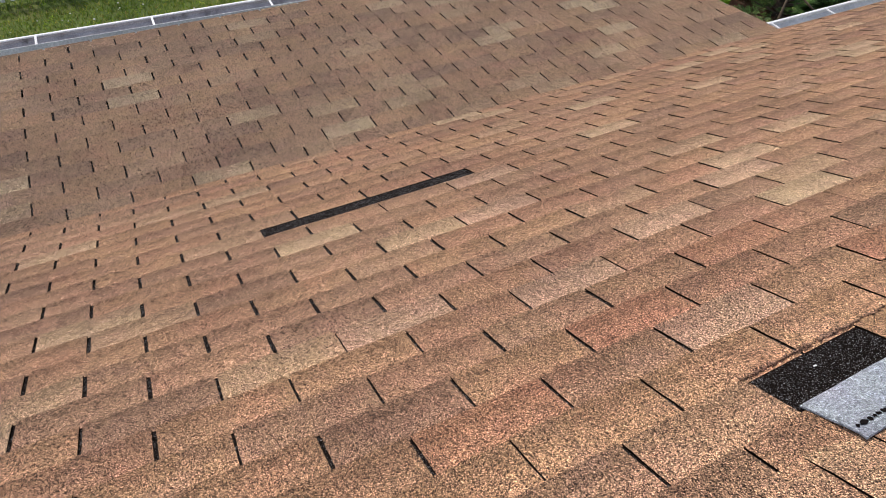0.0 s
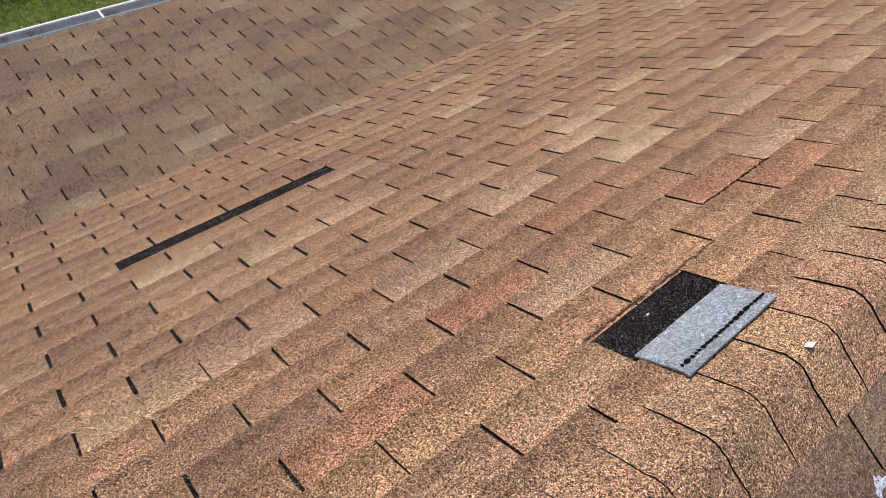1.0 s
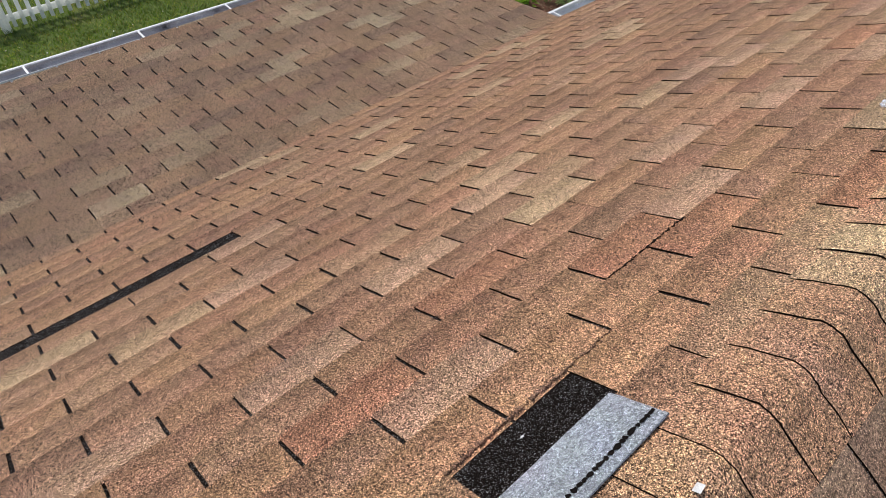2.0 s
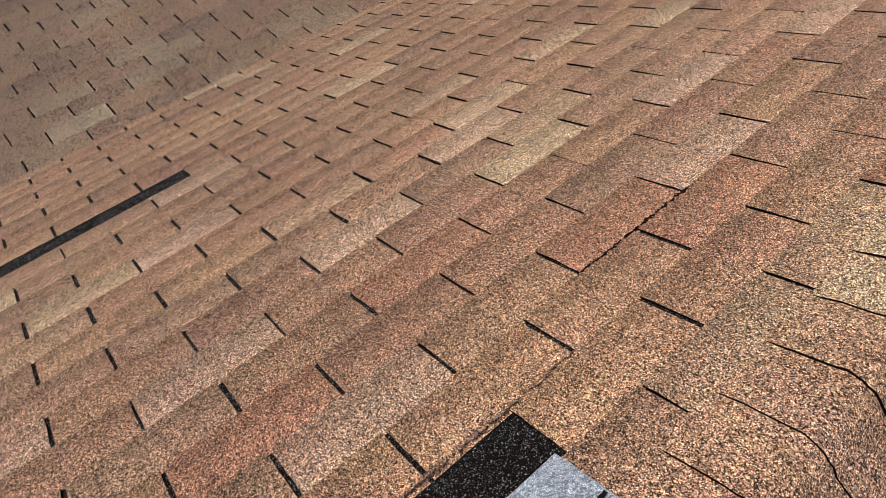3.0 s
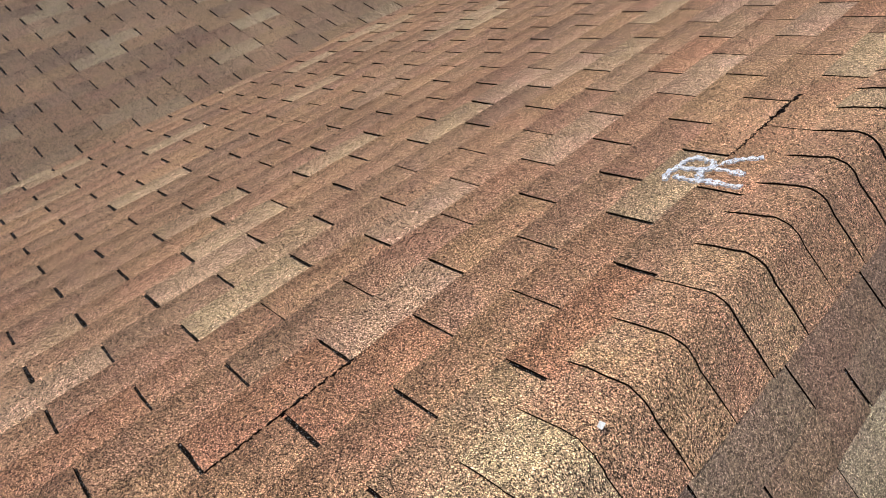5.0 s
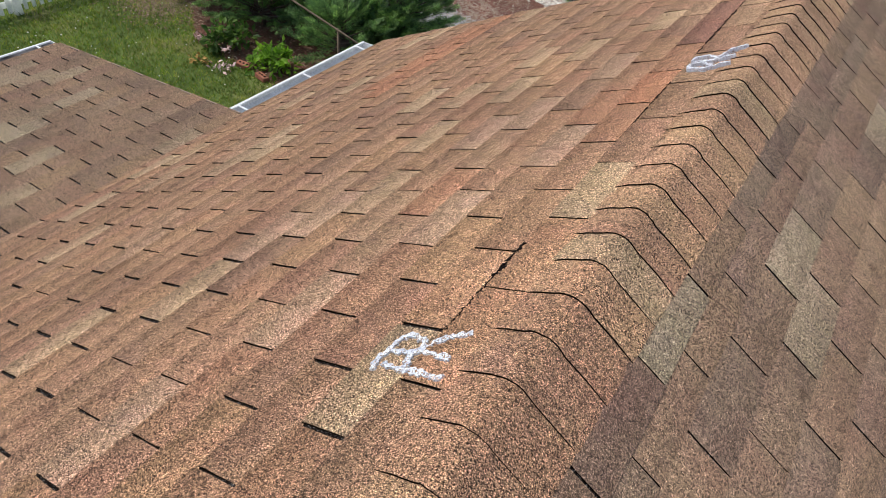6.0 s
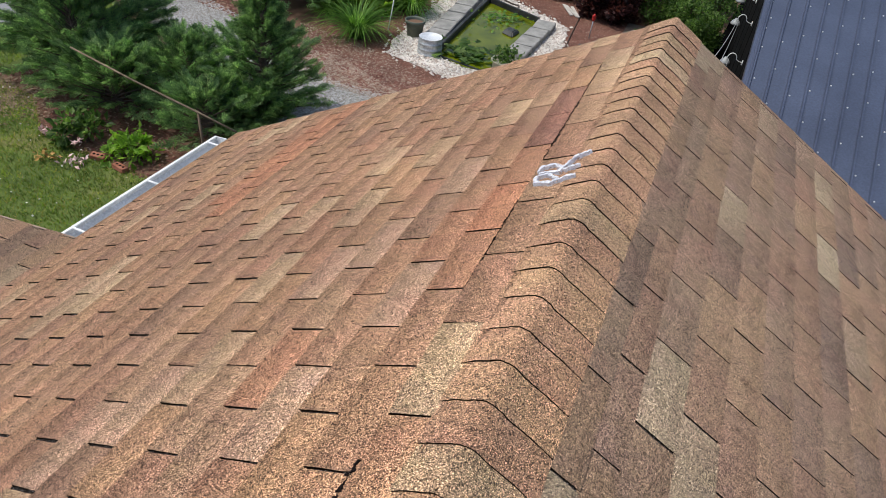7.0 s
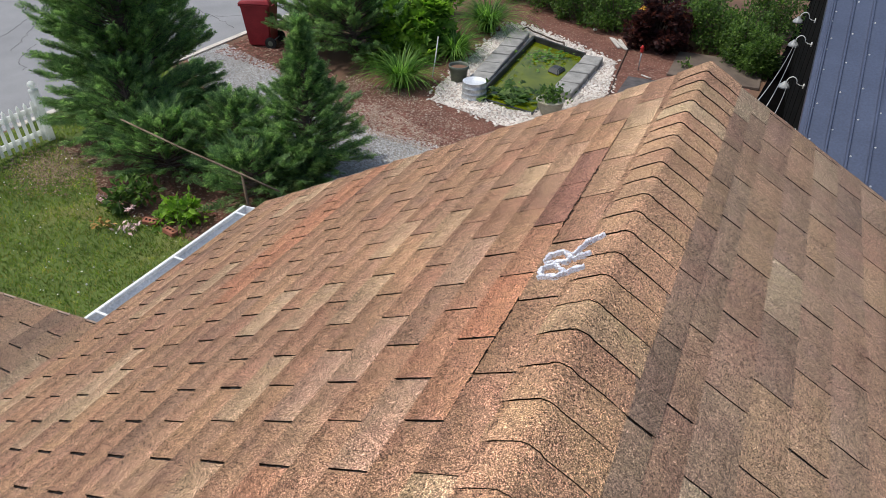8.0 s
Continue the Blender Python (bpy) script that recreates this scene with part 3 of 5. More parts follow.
GRASS = leafy("grass_blade", [(0.0, (0.075, 0.135, 0.022)), (0.35, (0.135, 0.215, 0.036)), (0.7, (0.21, 0.275, 0.055)), (0.88, (0.31, 0.29, 0.09)), (1.0, (0.38, 0.31, 0.15))])
LAWN = [(-9.7, -7.5), (-4.9, -7.5), (-4.9, 1.0), (-2.6, 1.0), (-2.6, 4.15), (-6.0, 4.2), (-7.6, 4.3), (-8.5, 5.0), (-9.7, 5.2)]
stuff("grass", blades(scatter(LAWN, 120000), 0.05, 0.013, 0.9), GRASS, "short green grass with yellowed patches", "grass")
BLOSSOM = plain("clover_white", [(0.3, (0.6, 0.6, 0.5)), (0.7, (0.8, 0.8, 0.72))], 20, 0.8)
stuff("clover_flowers", pebbles(scatter(LAWN, 420), 0.012, 0.8, 0.045), BLOSSOM, "small white clover heads in the grass", "flowers")
stuff("long_grass", blades(scatter([(-10.8, -7.5), (-9.75, -7.5), (-9.75, 8.2), (-10.8, 8.8)], 16000), 0.09, 0.012, 0.8), GRASS, "longer grass along the foot of the fence", "grass")

WATER_EDGE = [(-4.48, 14.05), (-4.25, 10.25), (-3.55, 10.0), (-3.08, 10.05), (-3.06, 13.4)]
STONE_EDGE = [(-5.25, 10.5), (-5.0, 9.75), (-2.9, 9.2), (-2.1, 9.4), (-2.12, 11.7), (-2.4, 13.55), (-4.9, 15.15), (-5.55, 15.1)]
STONE_SPILL = [(-5.42, 10.45), (-5.1, 9.62), (-2.85, 9.08), (-1.98, 9.3), (-2.0, 11.75), (-2.3, 13.68), (-4.85, 15.28), (-5.7, 15.2)]
MULCH_EDGE = [(-6.4, 8.5), (-4.2, 8.3), (-2.4, 7.8), (0.4, 7.8), (0.4, 14.6), (-1.3, 15.2), (-3.2, 16.5), (-6.0, 18.2), (-7.2, 16), (-7.0, 11)]
CHIP = speckled("bark_chip", [(0.0, (0.11, 0.042, 0.03)), (0.5, (0.2, 0.082, 0.062)), (0.8, (0.26, 0.135, 0.1)), (1.0, (0.42, 0.31, 0.24))])
WHITE_STONE = speckled("white_stone", [(0.0, (0.36, 0.29, 0.25)), (0.3, (0.58, 0.52, 0.46)), (1.0, (0.74, 0.7, 0.65))])
TAN_GRIT = speckled("tan_grit", [(0.0, (0.2, 0.12, 0.09)), (0.5, (0.33, 0.24, 0.18)), (1.0, (0.5, 0.43, 0.36))])
GREY_STONE = speckled("grey_gravel", [(0.0, (0.2, 0.19, 0.18)), (0.35, (0.4, 0.39, 0.38)), (1.0, (0.62, 0.62, 0.62))])
stuff("mulch", pebbles(scatter(MULCH_EDGE, 46000, [STONE_EDGE]), 0.0115, 0.35, 0.013, 1.6), CHIP, "red-brown bark chips", "mulch")
stuff("white_stones", pebbles(np.concatenate([scatter(STONE_EDGE, 8500, [WATER_EDGE]), scatter(STONE_SPILL, 700, [STONE_EDGE])]), 0.034, 0.7, 0.022), WHITE_STONE, "white rounded stones round the pond", "stones")
PATH_EDGE = [(-10.8, 9.4), (-9.2, 8.2), (-7.4, 7.3), (-5.3, 6.3), (-3.6, 6.4), (-3.6, 7.95), (-4.2, 8.1), (-5.5, 8.15), (-7.6, 9.4), (-8.9, 9.9), (-10.8, 10.6)]
stuff("gravel", pebbles(scatter(PATH_EDGE, 24000), 0.015, 0.7, 0.014), GREY_STONE, "pale grey crushed gravel", "gravel")
stuff("bark_litter", pebbles(scatter([(-10.6, 10.0), (-8.6, 9.6), (-6.3, 8.3), (-4.0, 7.9), (-3.4, 8.6), (-6.4, 9.2), (-8.4, 10.8), (-10.6, 11.6)], 4200), 0.022, 0.4, 0.016, 1.8), CHIP, "scattered bark at the path's edge", "mulch")

stuff("sandy_grit", pebbles(np.concatenate([scatter([(-6.6, 9.0), (-6.1, 8.1), (-4.9, 7.9), (-4.2, 7.9), (-4.0, 8.3), (-4.9, 8.7), (-5.7, 9.1)], 6500), scatter([(-7.2, 10.2), (-6.2, 7.9), (-3.8, 7.8), (-3.5, 8.7), (-5.0, 9.7)], 3500)]), 0.012, 0.5, 0.016, 1.3), TAN_GRIT, "pale tan grit strewn between gravel and mulch", "grit")

DIRT = speckled("dry_dirt", [(0.0, (0.13, 0.085, 0.055)), (0.6, (0.24, 0.17, 0.11)), (1.0, (0.36, 0.28, 0.2))])
stuff("dry_dirt", pebbles(np.column_stack([rng.normal(-9.0, 0.4, 2400), rng.normal(4.75, 0.3, 2400)]), 0.017, 0.4, 0.012, 1.5), DIRT, "dry brown dirt and dead grass near the fence", "dirt")

# ---- fence ----


def fence():
    f = thing("picket_fence", None, "white vinyl picket fence along the lawn", "fence")
    x = -9.97
    post = Mesh().box((-0.055, -0.055, 0), (0.055, 0.055, 0.86)).data("post", VINYL, False, 0.006)
    top = Mesh().lathe([(0.0, 0.0), (0.075, 0.0), (0.075, 0.02), (0.035, 0.03), (0.03, 0.045), (0.055, 0.07), (0.062, 0.1), (0.05, 0.135), (0.02, 0.155), (0.0, 0.158)], sides=16).data("finial", VINYL, True)
    ys = [-8.64, -6.305, -3.97, -1.635, 0.7, 3.035, 5.37]
    for y in ys:
        p = part("post", post, f)
        p.location = (x, y, 0)
        part("finial", top, p, "turned ball finial").location = (0, 0, 0.86)
    picket = Mesh().add([(-0.011, -0.026, 0.06), (0.011, -0.026, 0.06), (0.011, 0.026, 0.06), (-0.011, 0.026, 0.06), (-0.011, -0.026, 0.7), (0.011, -0.026, 0.7), (0.011, 0.026, 0.7), (-0.011, 0.026, 0.7), (-0.011, 0, 0.745), (0.011, 0, 0.745)],
                        [(3, 2, 1, 0), (0, 1, 5, 4), (2, 3, 7, 6), (1, 2, 6, 9, 5), (3, 0, 4, 8, 7), (4, 5, 9, 8), (6, 7, 8, 9)]).data("picket", VINYL)
    for a, b in zip(ys, ys[1:]):
        for z in (0.14, 0.54):
            part("rail", Mesh().box((x - 0.022, a + 0.05, z), (x + 0.022, b - 0.05, z + 0.085)).data("rail", VINYL, False, 0.005), f)
        n = 18
        for i in range(n):
            part("picket", picket, f).location = (x + 0.034, a + 0.12 + (b - a - 0.24) * i / (n - 1) + rng.uniform(-0.003, 0.003), rng.uniform(-0.004, 0.004))


fence()

# ---- plants ----


def place(fr_v, fr_f, pos, d, size, roll=0.6):
    """Copies of one frond, each along its own direction d."""
    n = len(pos)
    d = d / np.linalg.norm(d, axis=1)[:, None]
    up = np.array([0, 0, 1.0]) + rng.normal(0, roll, (n, 3))
    side = np.cross(up, d)
    side /= np.linalg.norm(side, axis=1)[:, None] + 1e-9
    nor = np.cross(d, side)
    q = fr_v[None] * size[:, None, None]
    v = q[:, :, :1] * d[:, None] + q[:, :, 1:2] * side[:, None] + q[:, :, 2:] * nor[:, None] + pos[:, None]
    f = fr_f[None] + len(fr_v) * np.arange(n)[:, None, None]
    return v.reshape(-1, 3), f.reshape(-1, 3)


BARK = plain("bark", [(0.3, (0.09, 0.065, 0.05)), (0.7, (0.2, 0.15, 0.12))], 8, 0.95, 0, 0.01, 60)
CYPRESS = leafy("cypress_green", [(0.0, (0.085, 0.165, 0.078)), (0.4, (0.15, 0.27, 0.122)), (0.75, (0.25, 0.4, 0.18)), (1.0, (0.44, 0.58, 0.29))])
BROAD = leafy("shrub_green", [(0.0, (0.045, 0.09, 0.025)), (0.5, (0.085, 0.165, 0.04)), (1.0, (0.16, 0.25, 0.07))])
LIME = leafy("maple_lime", [(0.0, (0.09, 0.19, 0.022)), (0.5, (0.16, 0.31, 0.035)), (1.0, (0.26, 0.42, 0.06))])
WINE = leafy("wine_leaf", [(0.0, (0.022, 0.009, 0.012)), (0.6, (0.05, 0.016, 0.02)), (1.0, (0.1, 0.03, 0.03))])
BLADE = leafy("ornamental_grass", [(0.0, (0.05, 0.13, 0.022)), (0.5, (0.11, 0.24, 0.04)), (1.0, (0.22, 0.38, 0.09))])


def fan(pairs=6, fine=3):
    """A flat conifer spray: side twigs on a stem, each with its own short scale-leaf twigs."""
    v, f = [], []

    def sliver(x, y, z, a, l, w):
        o = len(v)
        c, s = math.cos(a), math.sin(a)
        v.extend([(x - s * w, y + c * w, z), (x + s * w, y - c * w, z), (x + c * l, y + s * l, z - 0.12 * l)])
        f.append((o, o + 1, o + 2))

    sliver(0, 0, 0, 0, 1.05, 0.022)
    for i in range(pairs):
        u = 0.08 + 0.86 * i / pairs
        l = 0.46 * (1 - 0.72 * u) * (0.75 + 0.5 * ((i * 7) % 5) / 5)
        for sgn in (-1, 1):
            a = sgn * (0.85 - 0.3 * u)
            z = 0.03 * ((i * 3) % 4) - 0.04 * abs(sgn) * u
            sliver(u, 0, z, a, l, 0.032)
            for k in range(fine):
                q = (0.2 + 0.75 * k / fine) * l
                x, y = u + q * math.cos(a), q * math.sin(a)
                for s2 in (-1, 1):
                    sliver(x, y, z, a + s2 * 0.65, l * 0.42 * (1 - 0.45 * k / fine), 0.03)
    return np.array(v), np.array(f)


FAN_V, FAN_F = fan(5, 2)


def conifer(name, base, height, radius, branches, per, label, taper=0.8, lean=(0, 0), size=0.3, wild=0):
    """Cypress: limbs all round a tapered trunk, each carrying flat feathery sprays; a few wild limbs stand out."""
    t = thing(name, None, label, "tree")
    bx, by = base
    tr = Mesh().tube([(bx, by, 0), (bx + lean[0] * 0.4, by + lean[1] * 0.4, height * 0.45), (bx + lean[0], by + lean[1], height * 0.97)], [0.09 * height / 3, 0.055 * height / 3, 0.008], 8)
    pos, way, big = [], [], []
    limbs = Mesh()
    for i in range(branches):
        u = 0.015 + 0.975 * ((i + rng.uniform(0, 1)) / branches) ** 1.3
        a = i * 2.39996 + rng.uniform(-0.4, 0.4)
        l = radius * min(1.0, 1.25 * (1 - u)) ** taper * rng.uniform(0.8, 1.08) + 0.06
        if i < wild:
            u, l = rng.uniform(0.03, 0.3), radius * rng.uniform(1.15, 1.4)
        rise = rng.uniform(0.15, 0.6) + 0.8 * u
        if u < 0.13:
            rise, l = rng.uniform(0.0, 0.3), l * 0.95
        d = np.array([math.cos(a), math.sin(a), rise])
        d /= np.linalg.norm(d)
        o = np.array([bx + lean[0] * u, by + lean[1] * u, 0.12 + u * (height * 0.97 - 0.12)])
        tip = o + d * l + np.array([0, 0, 0.06 * l])
        limbs.tube([tuple(o), tuple(o + d * l * 0.5), tuple(tip)], [0.013, 0.008, 0.003], 5, False)
        n = max(5, int(per * (0.25 + 0.75 * l / radius)))
        for k in range(n):
            s = 0.22 + 0.78 * ((k + rng.uniform(0, 1)) / n) ** 0.75
            side = np.cross(d, [0, 0, 1.0]) * rng.choice([-1, 1]) * rng.uniform(0.2, 1.0)
            pos.append(o + d * l * s + np.array([0, 0, 0.06 * l * s]) + rng.normal(0, 0.02, 3))
            way.append(d + side * (1.1 - 0.7 * s) + rng.normal(0, 0.16, 3) + np.array([0, 0, 0.12]))
            big.append(size * rng.uniform(0.6, 1.15) * (1.1 - 0.35 * s))
        pos.append(tip - d * 0.1)
        way.append(d + np.array([0, 0, 0.25]))
        big.append(size)
    for k in range(8):
        pos.append(np.array([bx + lean[0], by + lean[1], height * (0.9 + 0.012 * k)]) + rng.normal(0, 0.015, 3))
        way.append(np.array([0, 0, 1.0]) + rng.normal(0, 0.35, 3))
        big.append(size * 0.7)
    part("trunk", tr.data("trunk", BARK, True), t)
    part("branchwork", limbs.data("branchwork", BARK, True), t)
    part("crown", quick("crown", *place(FAN_V, FAN_F, np.array(pos), np.array(way), np.array(big), 0.9), CYPRESS), t, "flat feathery green sprays")
    return t


conifer("cypress_tree", (-8.72, 6.3), 4.9, 1.3, 440, 40, "large feathery green cypress beside the fence", 0.42, (0, 0), 0.27, 0)
conifer("cypress_tree", (-5.42, 6.35), 2.35, 0.9, 150, 34, "young pointed cypress with wide low limbs", 1.75, (0.1, 0.05), 0.22, 3)
conifer("cypress_tree", (-7.25, 5.35), 0.85, 0.85, 85, 22, "low cypress shoots round the leaning pole", 0.5, (0, 0), 0.22)
conifer("cypress_tree", (-5.6, 5.3), 0.7, 0.7, 60, 12, "low cypress shoots under the leaning pole", 0.5, (0, 0), 0.28)
conifer("cypress_tree", (-6.3, 5.9), 1.15, 0.75, 90, 22, "low bushy cypress between the larger ones", 0.6, (0, 0), 0.22)
conifer("cypress_tree", (-8.05, 5.55), 1.5, 0.85, 90, 22, "low bushy cypress at the foot of the tall one", 0.6, (0, 0), 0.22)
conifer("cypress_tree", (-5.2, 5.85), 0.6, 0.45, 50, 16, "low cypress shoots beside the roof edge", 0.6, (0, 0), 0.28)
conifer("cypress_tree", (-8.75, 11.5), 2.5, 1.1, 160, 22, "green cypress beside the rubbish bin", 0.7, (0, 0), 0.26)
conifer("cypress_tree", (-7.7, 11.3), 2.2, 1.2, 190, 22, "green cypress behind the gravel", 0.7, (0, 0), 0.26)
conifer("cypress_tree", (-8.6, 14.2), 3.2, 1.2, 130, 18, "green cypress at the back of the bed", 0.7, (0, 0), 0.26)


def leaf_shape(kind):
    if kind == "star":
        v, f = [(0, 0, 0)], []
        for i, (a, r) in enumerate([(-1.5, 0.72), (-1.1, 0.6), (-0.75, 0.98), (-0.38, 0.68), (0, 1.12), (0.38, 0.68), (0.75, 0.98), (1.1, 0.6), (1.5, 0.72)]):
            v.append((r * math.cos(a), r * math.sin(a), -0.08 * abs(a)))
        f = [(0, i, i + 1) for i in range(1, 9)]
        return np.array(v), np.array(f)
    return np.array([(0, 0, 0), (0.5, 0.28, 0.06), (1, 0, -0.05), (0.5, -0.28, 0.06)]), np.array([(0, 1, 2), (0, 2, 3)])


def shrub(name, centre, size, clumps, leaves, leaf, kind, material, label, category="shrub"):
    t = thing(name, None, label, category)
    cx, cy = centre
    sx, sy, sz = size
    pos, way = [], []
    st = Mesh()
    for i in range(clumps):
        a, u, r = rng.uniform(0, 6.283), rng.uniform(0.12, 1.0), rng.uniform(0.25, 1.0) ** 0.6
        w = math.sqrt(max(0.08, 1 - (1.25 * u - 0.45) ** 2)) * (1.0 + 0.16 * math.sin(3 * a + cx) + 0.1 * math.sin(7 * a + cy))
        u *= 1.25 if i % 7 == 0 else rng.uniform(0.8, 1.05)
        c = np.array([cx + sx * r * w * math.cos(a), cy + sy * r * w * math.sin(a), sz * u * (1.05 - 0.25 * r)])
        st.tube([(cx + 0.1 * math.cos(a), cy + 0.1 * math.sin(a), 0), tuple((c + np.array([cx, cy, 0])) / 2), tuple(c)], [0.014, 0.009, 0.004], 5, False)
        m = rng.normal(0, 1, (leaves, 3))
        m /= np.linalg.norm(m, axis=1)[:, None]
        pos.append(c + m * rng.uniform(0.4, 1.0, (leaves, 1)) * np.array([0.2, 0.2, 0.15]) * (0.5 + 0.5 * min(sx, sz)))
        way.append(m + np.array([0, 0, 0.1]) + rng.normal(0, 0.5, (leaves, 3)))
    pos, way = np.concatenate(pos), np.concatenate(way)
    pos[:, 2] = np.maximum(pos[:, 2], 0.03)
    part("stem", st.data("stem", BARK, True), t)
    part("foliage", quick("foliage", *place(*leaf_shape(kind), pos, way, leaf * rng.uniform(0.6, 1.3, len(pos)), 0.45), material), t)
    return t


shrub("maple_shrub", (-6.75, 12.1), (0.95, 0.7, 1.25), 60, 26, 0.2, "star", LIME, "lime green broad-leaved shrub over the grasses")
shrub("maple_shrub", (-7.9, 14.6), (0.9, 0.9, 1.5), 50, 34, 0.13, "star", LIME, "bright green shrub at the back of the bed")
for c, s, lab in (((-6.9, 18.3), (1.1, 0.9, 1.4), "dark green shrub behind the pond"), ((-5.75, 17.75), (1.0, 0.8, 1.2), "dark green shrub behind the pond"), ((-4.75, 17.0), (0.95, 0.7, 1.15), "dark green shrub behind the pond"), ((-3.9, 16.35), (0.85, 0.65, 1.1), "dark green shrub behind the pond"), ((-3.05, 15.95), (0.75, 0.6, 1.15), "dark green shrub behind the pond"), ((-0.75, 15.65), (0.75, 0.65, 1.2), "glossy green shrub beside the paved path"), ((0.0, 14.95), (0.55, 0.6, 1.05), "glossy green shrub on the paved path's edge"), ((0.42, 14.3), (0.36, 0.5, 0.8), "glossy green shrub beside the shed"), ((-1.7, 17.2), (1.2, 0.9, 1.6), "dark green shrub at the back"), ((0.5, 17.2), (0.7, 0.9, 1.6), "dark green shrub at the back"), ((-3.4, 18.0), (1.3, 0.8, 1.8), "dark green shrub at the back")):
    shrub("hedge_shrub", c, s, 110, 46, 0.075, "oval", BROAD, lab)
shrub("japanese_maple", (-1.8, 14.95), (0.75, 0.65, 1.15), 95, 48, 0.075, "star", WINE, "dark wine-red japanese maple beside the bed")


def tuft(centre, count, length, label):
    """Arching strap leaves from one base."""
    t = thing("ornamental_grass", None, label, "grass clump")
    m = Mesh()
    for i in range(count):
        a, l = rng.uniform(0, 6.283), length * rng.uniform(0.55, 1.15)
        reach, w = rng.uniform(0.3, 1.0) ** 0.7, 0.019
        sx, sy = -math.sin(a) * w, math.cos(a) * w
        bx, by = centre[0] + rng.normal(0, 0.05), centre[1] + rng.normal(0, 0.05)
        vs = []
        for k in range(5):
            u = k / 4
            r, z = 0.8 * reach * l * u ** 1.25, l * (0.85 * u - 0.78 * reach * u ** 2.0)
            ww = 1.0 - 0.9 * u
            vs += [(bx + r * math.cos(a) + sx * ww, by + r * math.sin(a) + sy * ww, z), (bx + r * math.cos(a) - sx * ww, by + r * math.sin(a) - sy * ww, z)]
        m.add(vs, [(2 * k, 2 * k + 1, 2 * k + 3, 2 * k + 2) for k in range(4)])
    part("foliage", m.data("foliage", BLADE, True), t)


tuft((-5.9, 10.15), 420, 1.45, "arching green ornamental grass on the mulch")
tuft((-5.65, 12.15), 380, 1.35, "arching green ornamental grass beside the stones")
tuft((-5.75, 14.3), 560, 1.75, "tall green ornamental grass behind the pond")
tuft((-6.9, 10.9), 220, 0.9, "arching green ornamental grass under the shrubs")

shrub("peony", (-7.05, 4.45), (0.3, 0.3, 0.42), 16, 20, 0.12, "oval", BROAD, "dark green peony in the bed edge", "plant")
shrub("peony", (-6.2, 4.4), (0.27, 0.25, 0.36), 16, 22, 0.11, "oval", LIME, "light green peony beside the bricks", "plant")
PETAL = plain("petal", [(0.3, (0.6, 0.36, 0.36)), (0.7, (0.74, 0.58, 0.54))], 30, 0.8)


def petals(name, centre, r, n, z, label, material=PETAL):
    pos = np.column_stack([rng.normal(centre[0], r, n), rng.normal(centre[1], r, n), rng.uniform(z, z + r * 1.2, n)])
    thing(name, quick(name, *place(*leaf_shape("oval"), pos, rng.normal(0, 1, (n, 3)), 0.07 * rng.uniform(0.7, 1.3, n), 1.0), material), label, "flower", "", "stuff")


petals("peony_bloom", (-7.5, 4.3), 0.035, 34, 0.06, "fading pink peony bloom hanging over the lawn")
petals("peony_bloom", (-6.75, 4.15), 0.03, 18, 0.2, "pale pink peony bloom on its plant")
petals("fallen_petals", (-6.63, 3.93), 0.08, 34, 0.02, "fallen pink petals on the grass")
DRY = plain("dry_leaf", [(0.3, (0.36, 0.2, 0.05)), (0.7, (0.5, 0.33, 0.12))], 30, 0.85)
petals("dry_leaves", (-7.03, 3.87), 0.07, 40, 0.02, "yellow dry leaves on the grass", DRY)
CLAY = plain("red_brick", [(0.3, (0.25, 0.085, 0.05)), (0.7, (0.36, 0.15, 0.1))], 12, 0.9, 0, 0.003, 120)


def brick(x, y, turn, roll):
    m = Mesh().box((-0.1, -0.05, 0), (0.1, 0.05, 0.062))
    ob = thing("brick", m.data("brick", CLAY, False, 0.005), "loose red brick edging the bed", "brick", "bricks of the bed edge")
    # Black discs paint the shade inside the core holes.
    for i in range(3):
        part("core_hole", Mesh().lathe([(0.0, 0.0), (0.017, 0.0), (0.017, 0.0012)], (-0.055 + 0.055 * i, 0, 0.0635), 12).data("core_hole", TAR), ob)
    ob.matrix_world = pose(x, y, 0.02, roll, 4, turn)


brick(-6.5, 4.2, 12, 8)
brick(-6.08, 4.13, -8, -6)
stuff("bed_litter", pebbles(scatter([(-9.6, 5.2), (-8.5, 4.95), (-7.6, 4.25), (-5.4, 4.1), (-4.2, 4.6), (-4.2, 6.0), (-9.6, 6.6)], 7000), 0.012, 0.4, 0.006, 1.9), CHIP, "dry brown needle and bark litter", "litter")

WOOD = plain("weathered_pole", [(0.3, (0.12, 0.085, 0.055)), (0.7, (0.25, 0.185, 0.13))], 14, 0.9, 0, 0.003, 90)
pole = thing("leaning_pole", None, "weathered brown pole propped on a forked stake", "pole")
part("rod", Mesh().tube([(-6.62, 4.3, 1.47), (-5.9, 4.47, 1.17), (-5.14, 4.66, 0.88), (-4.68, 4.77, 0.70)], [0.011, 0.013, 0.015, 0.011], 8).data("rod", WOOD, True), pole)
part("stake", Mesh().tube([(-5.12, 4.68, 0), (-5.14, 4.66, 0.45), (-5.15, 4.66, 0.9)], [0.02, 0.018, 0.015], 8).data("stake", WOOD, True), pole)
stick = thing("garden_stake", Mesh().tube([(-5.58, 10.88, 0), (-5.66, 11.2, 0.33), (-5.75, 11.5, 0.65)], 0.013, 8).data("garden_stake", plain("grey_cane", [(0.3, grey(0.4)), (0.7, grey(0.55))], 10, 0.7), True), "thin pale cane leaning in the mulch", "stake")

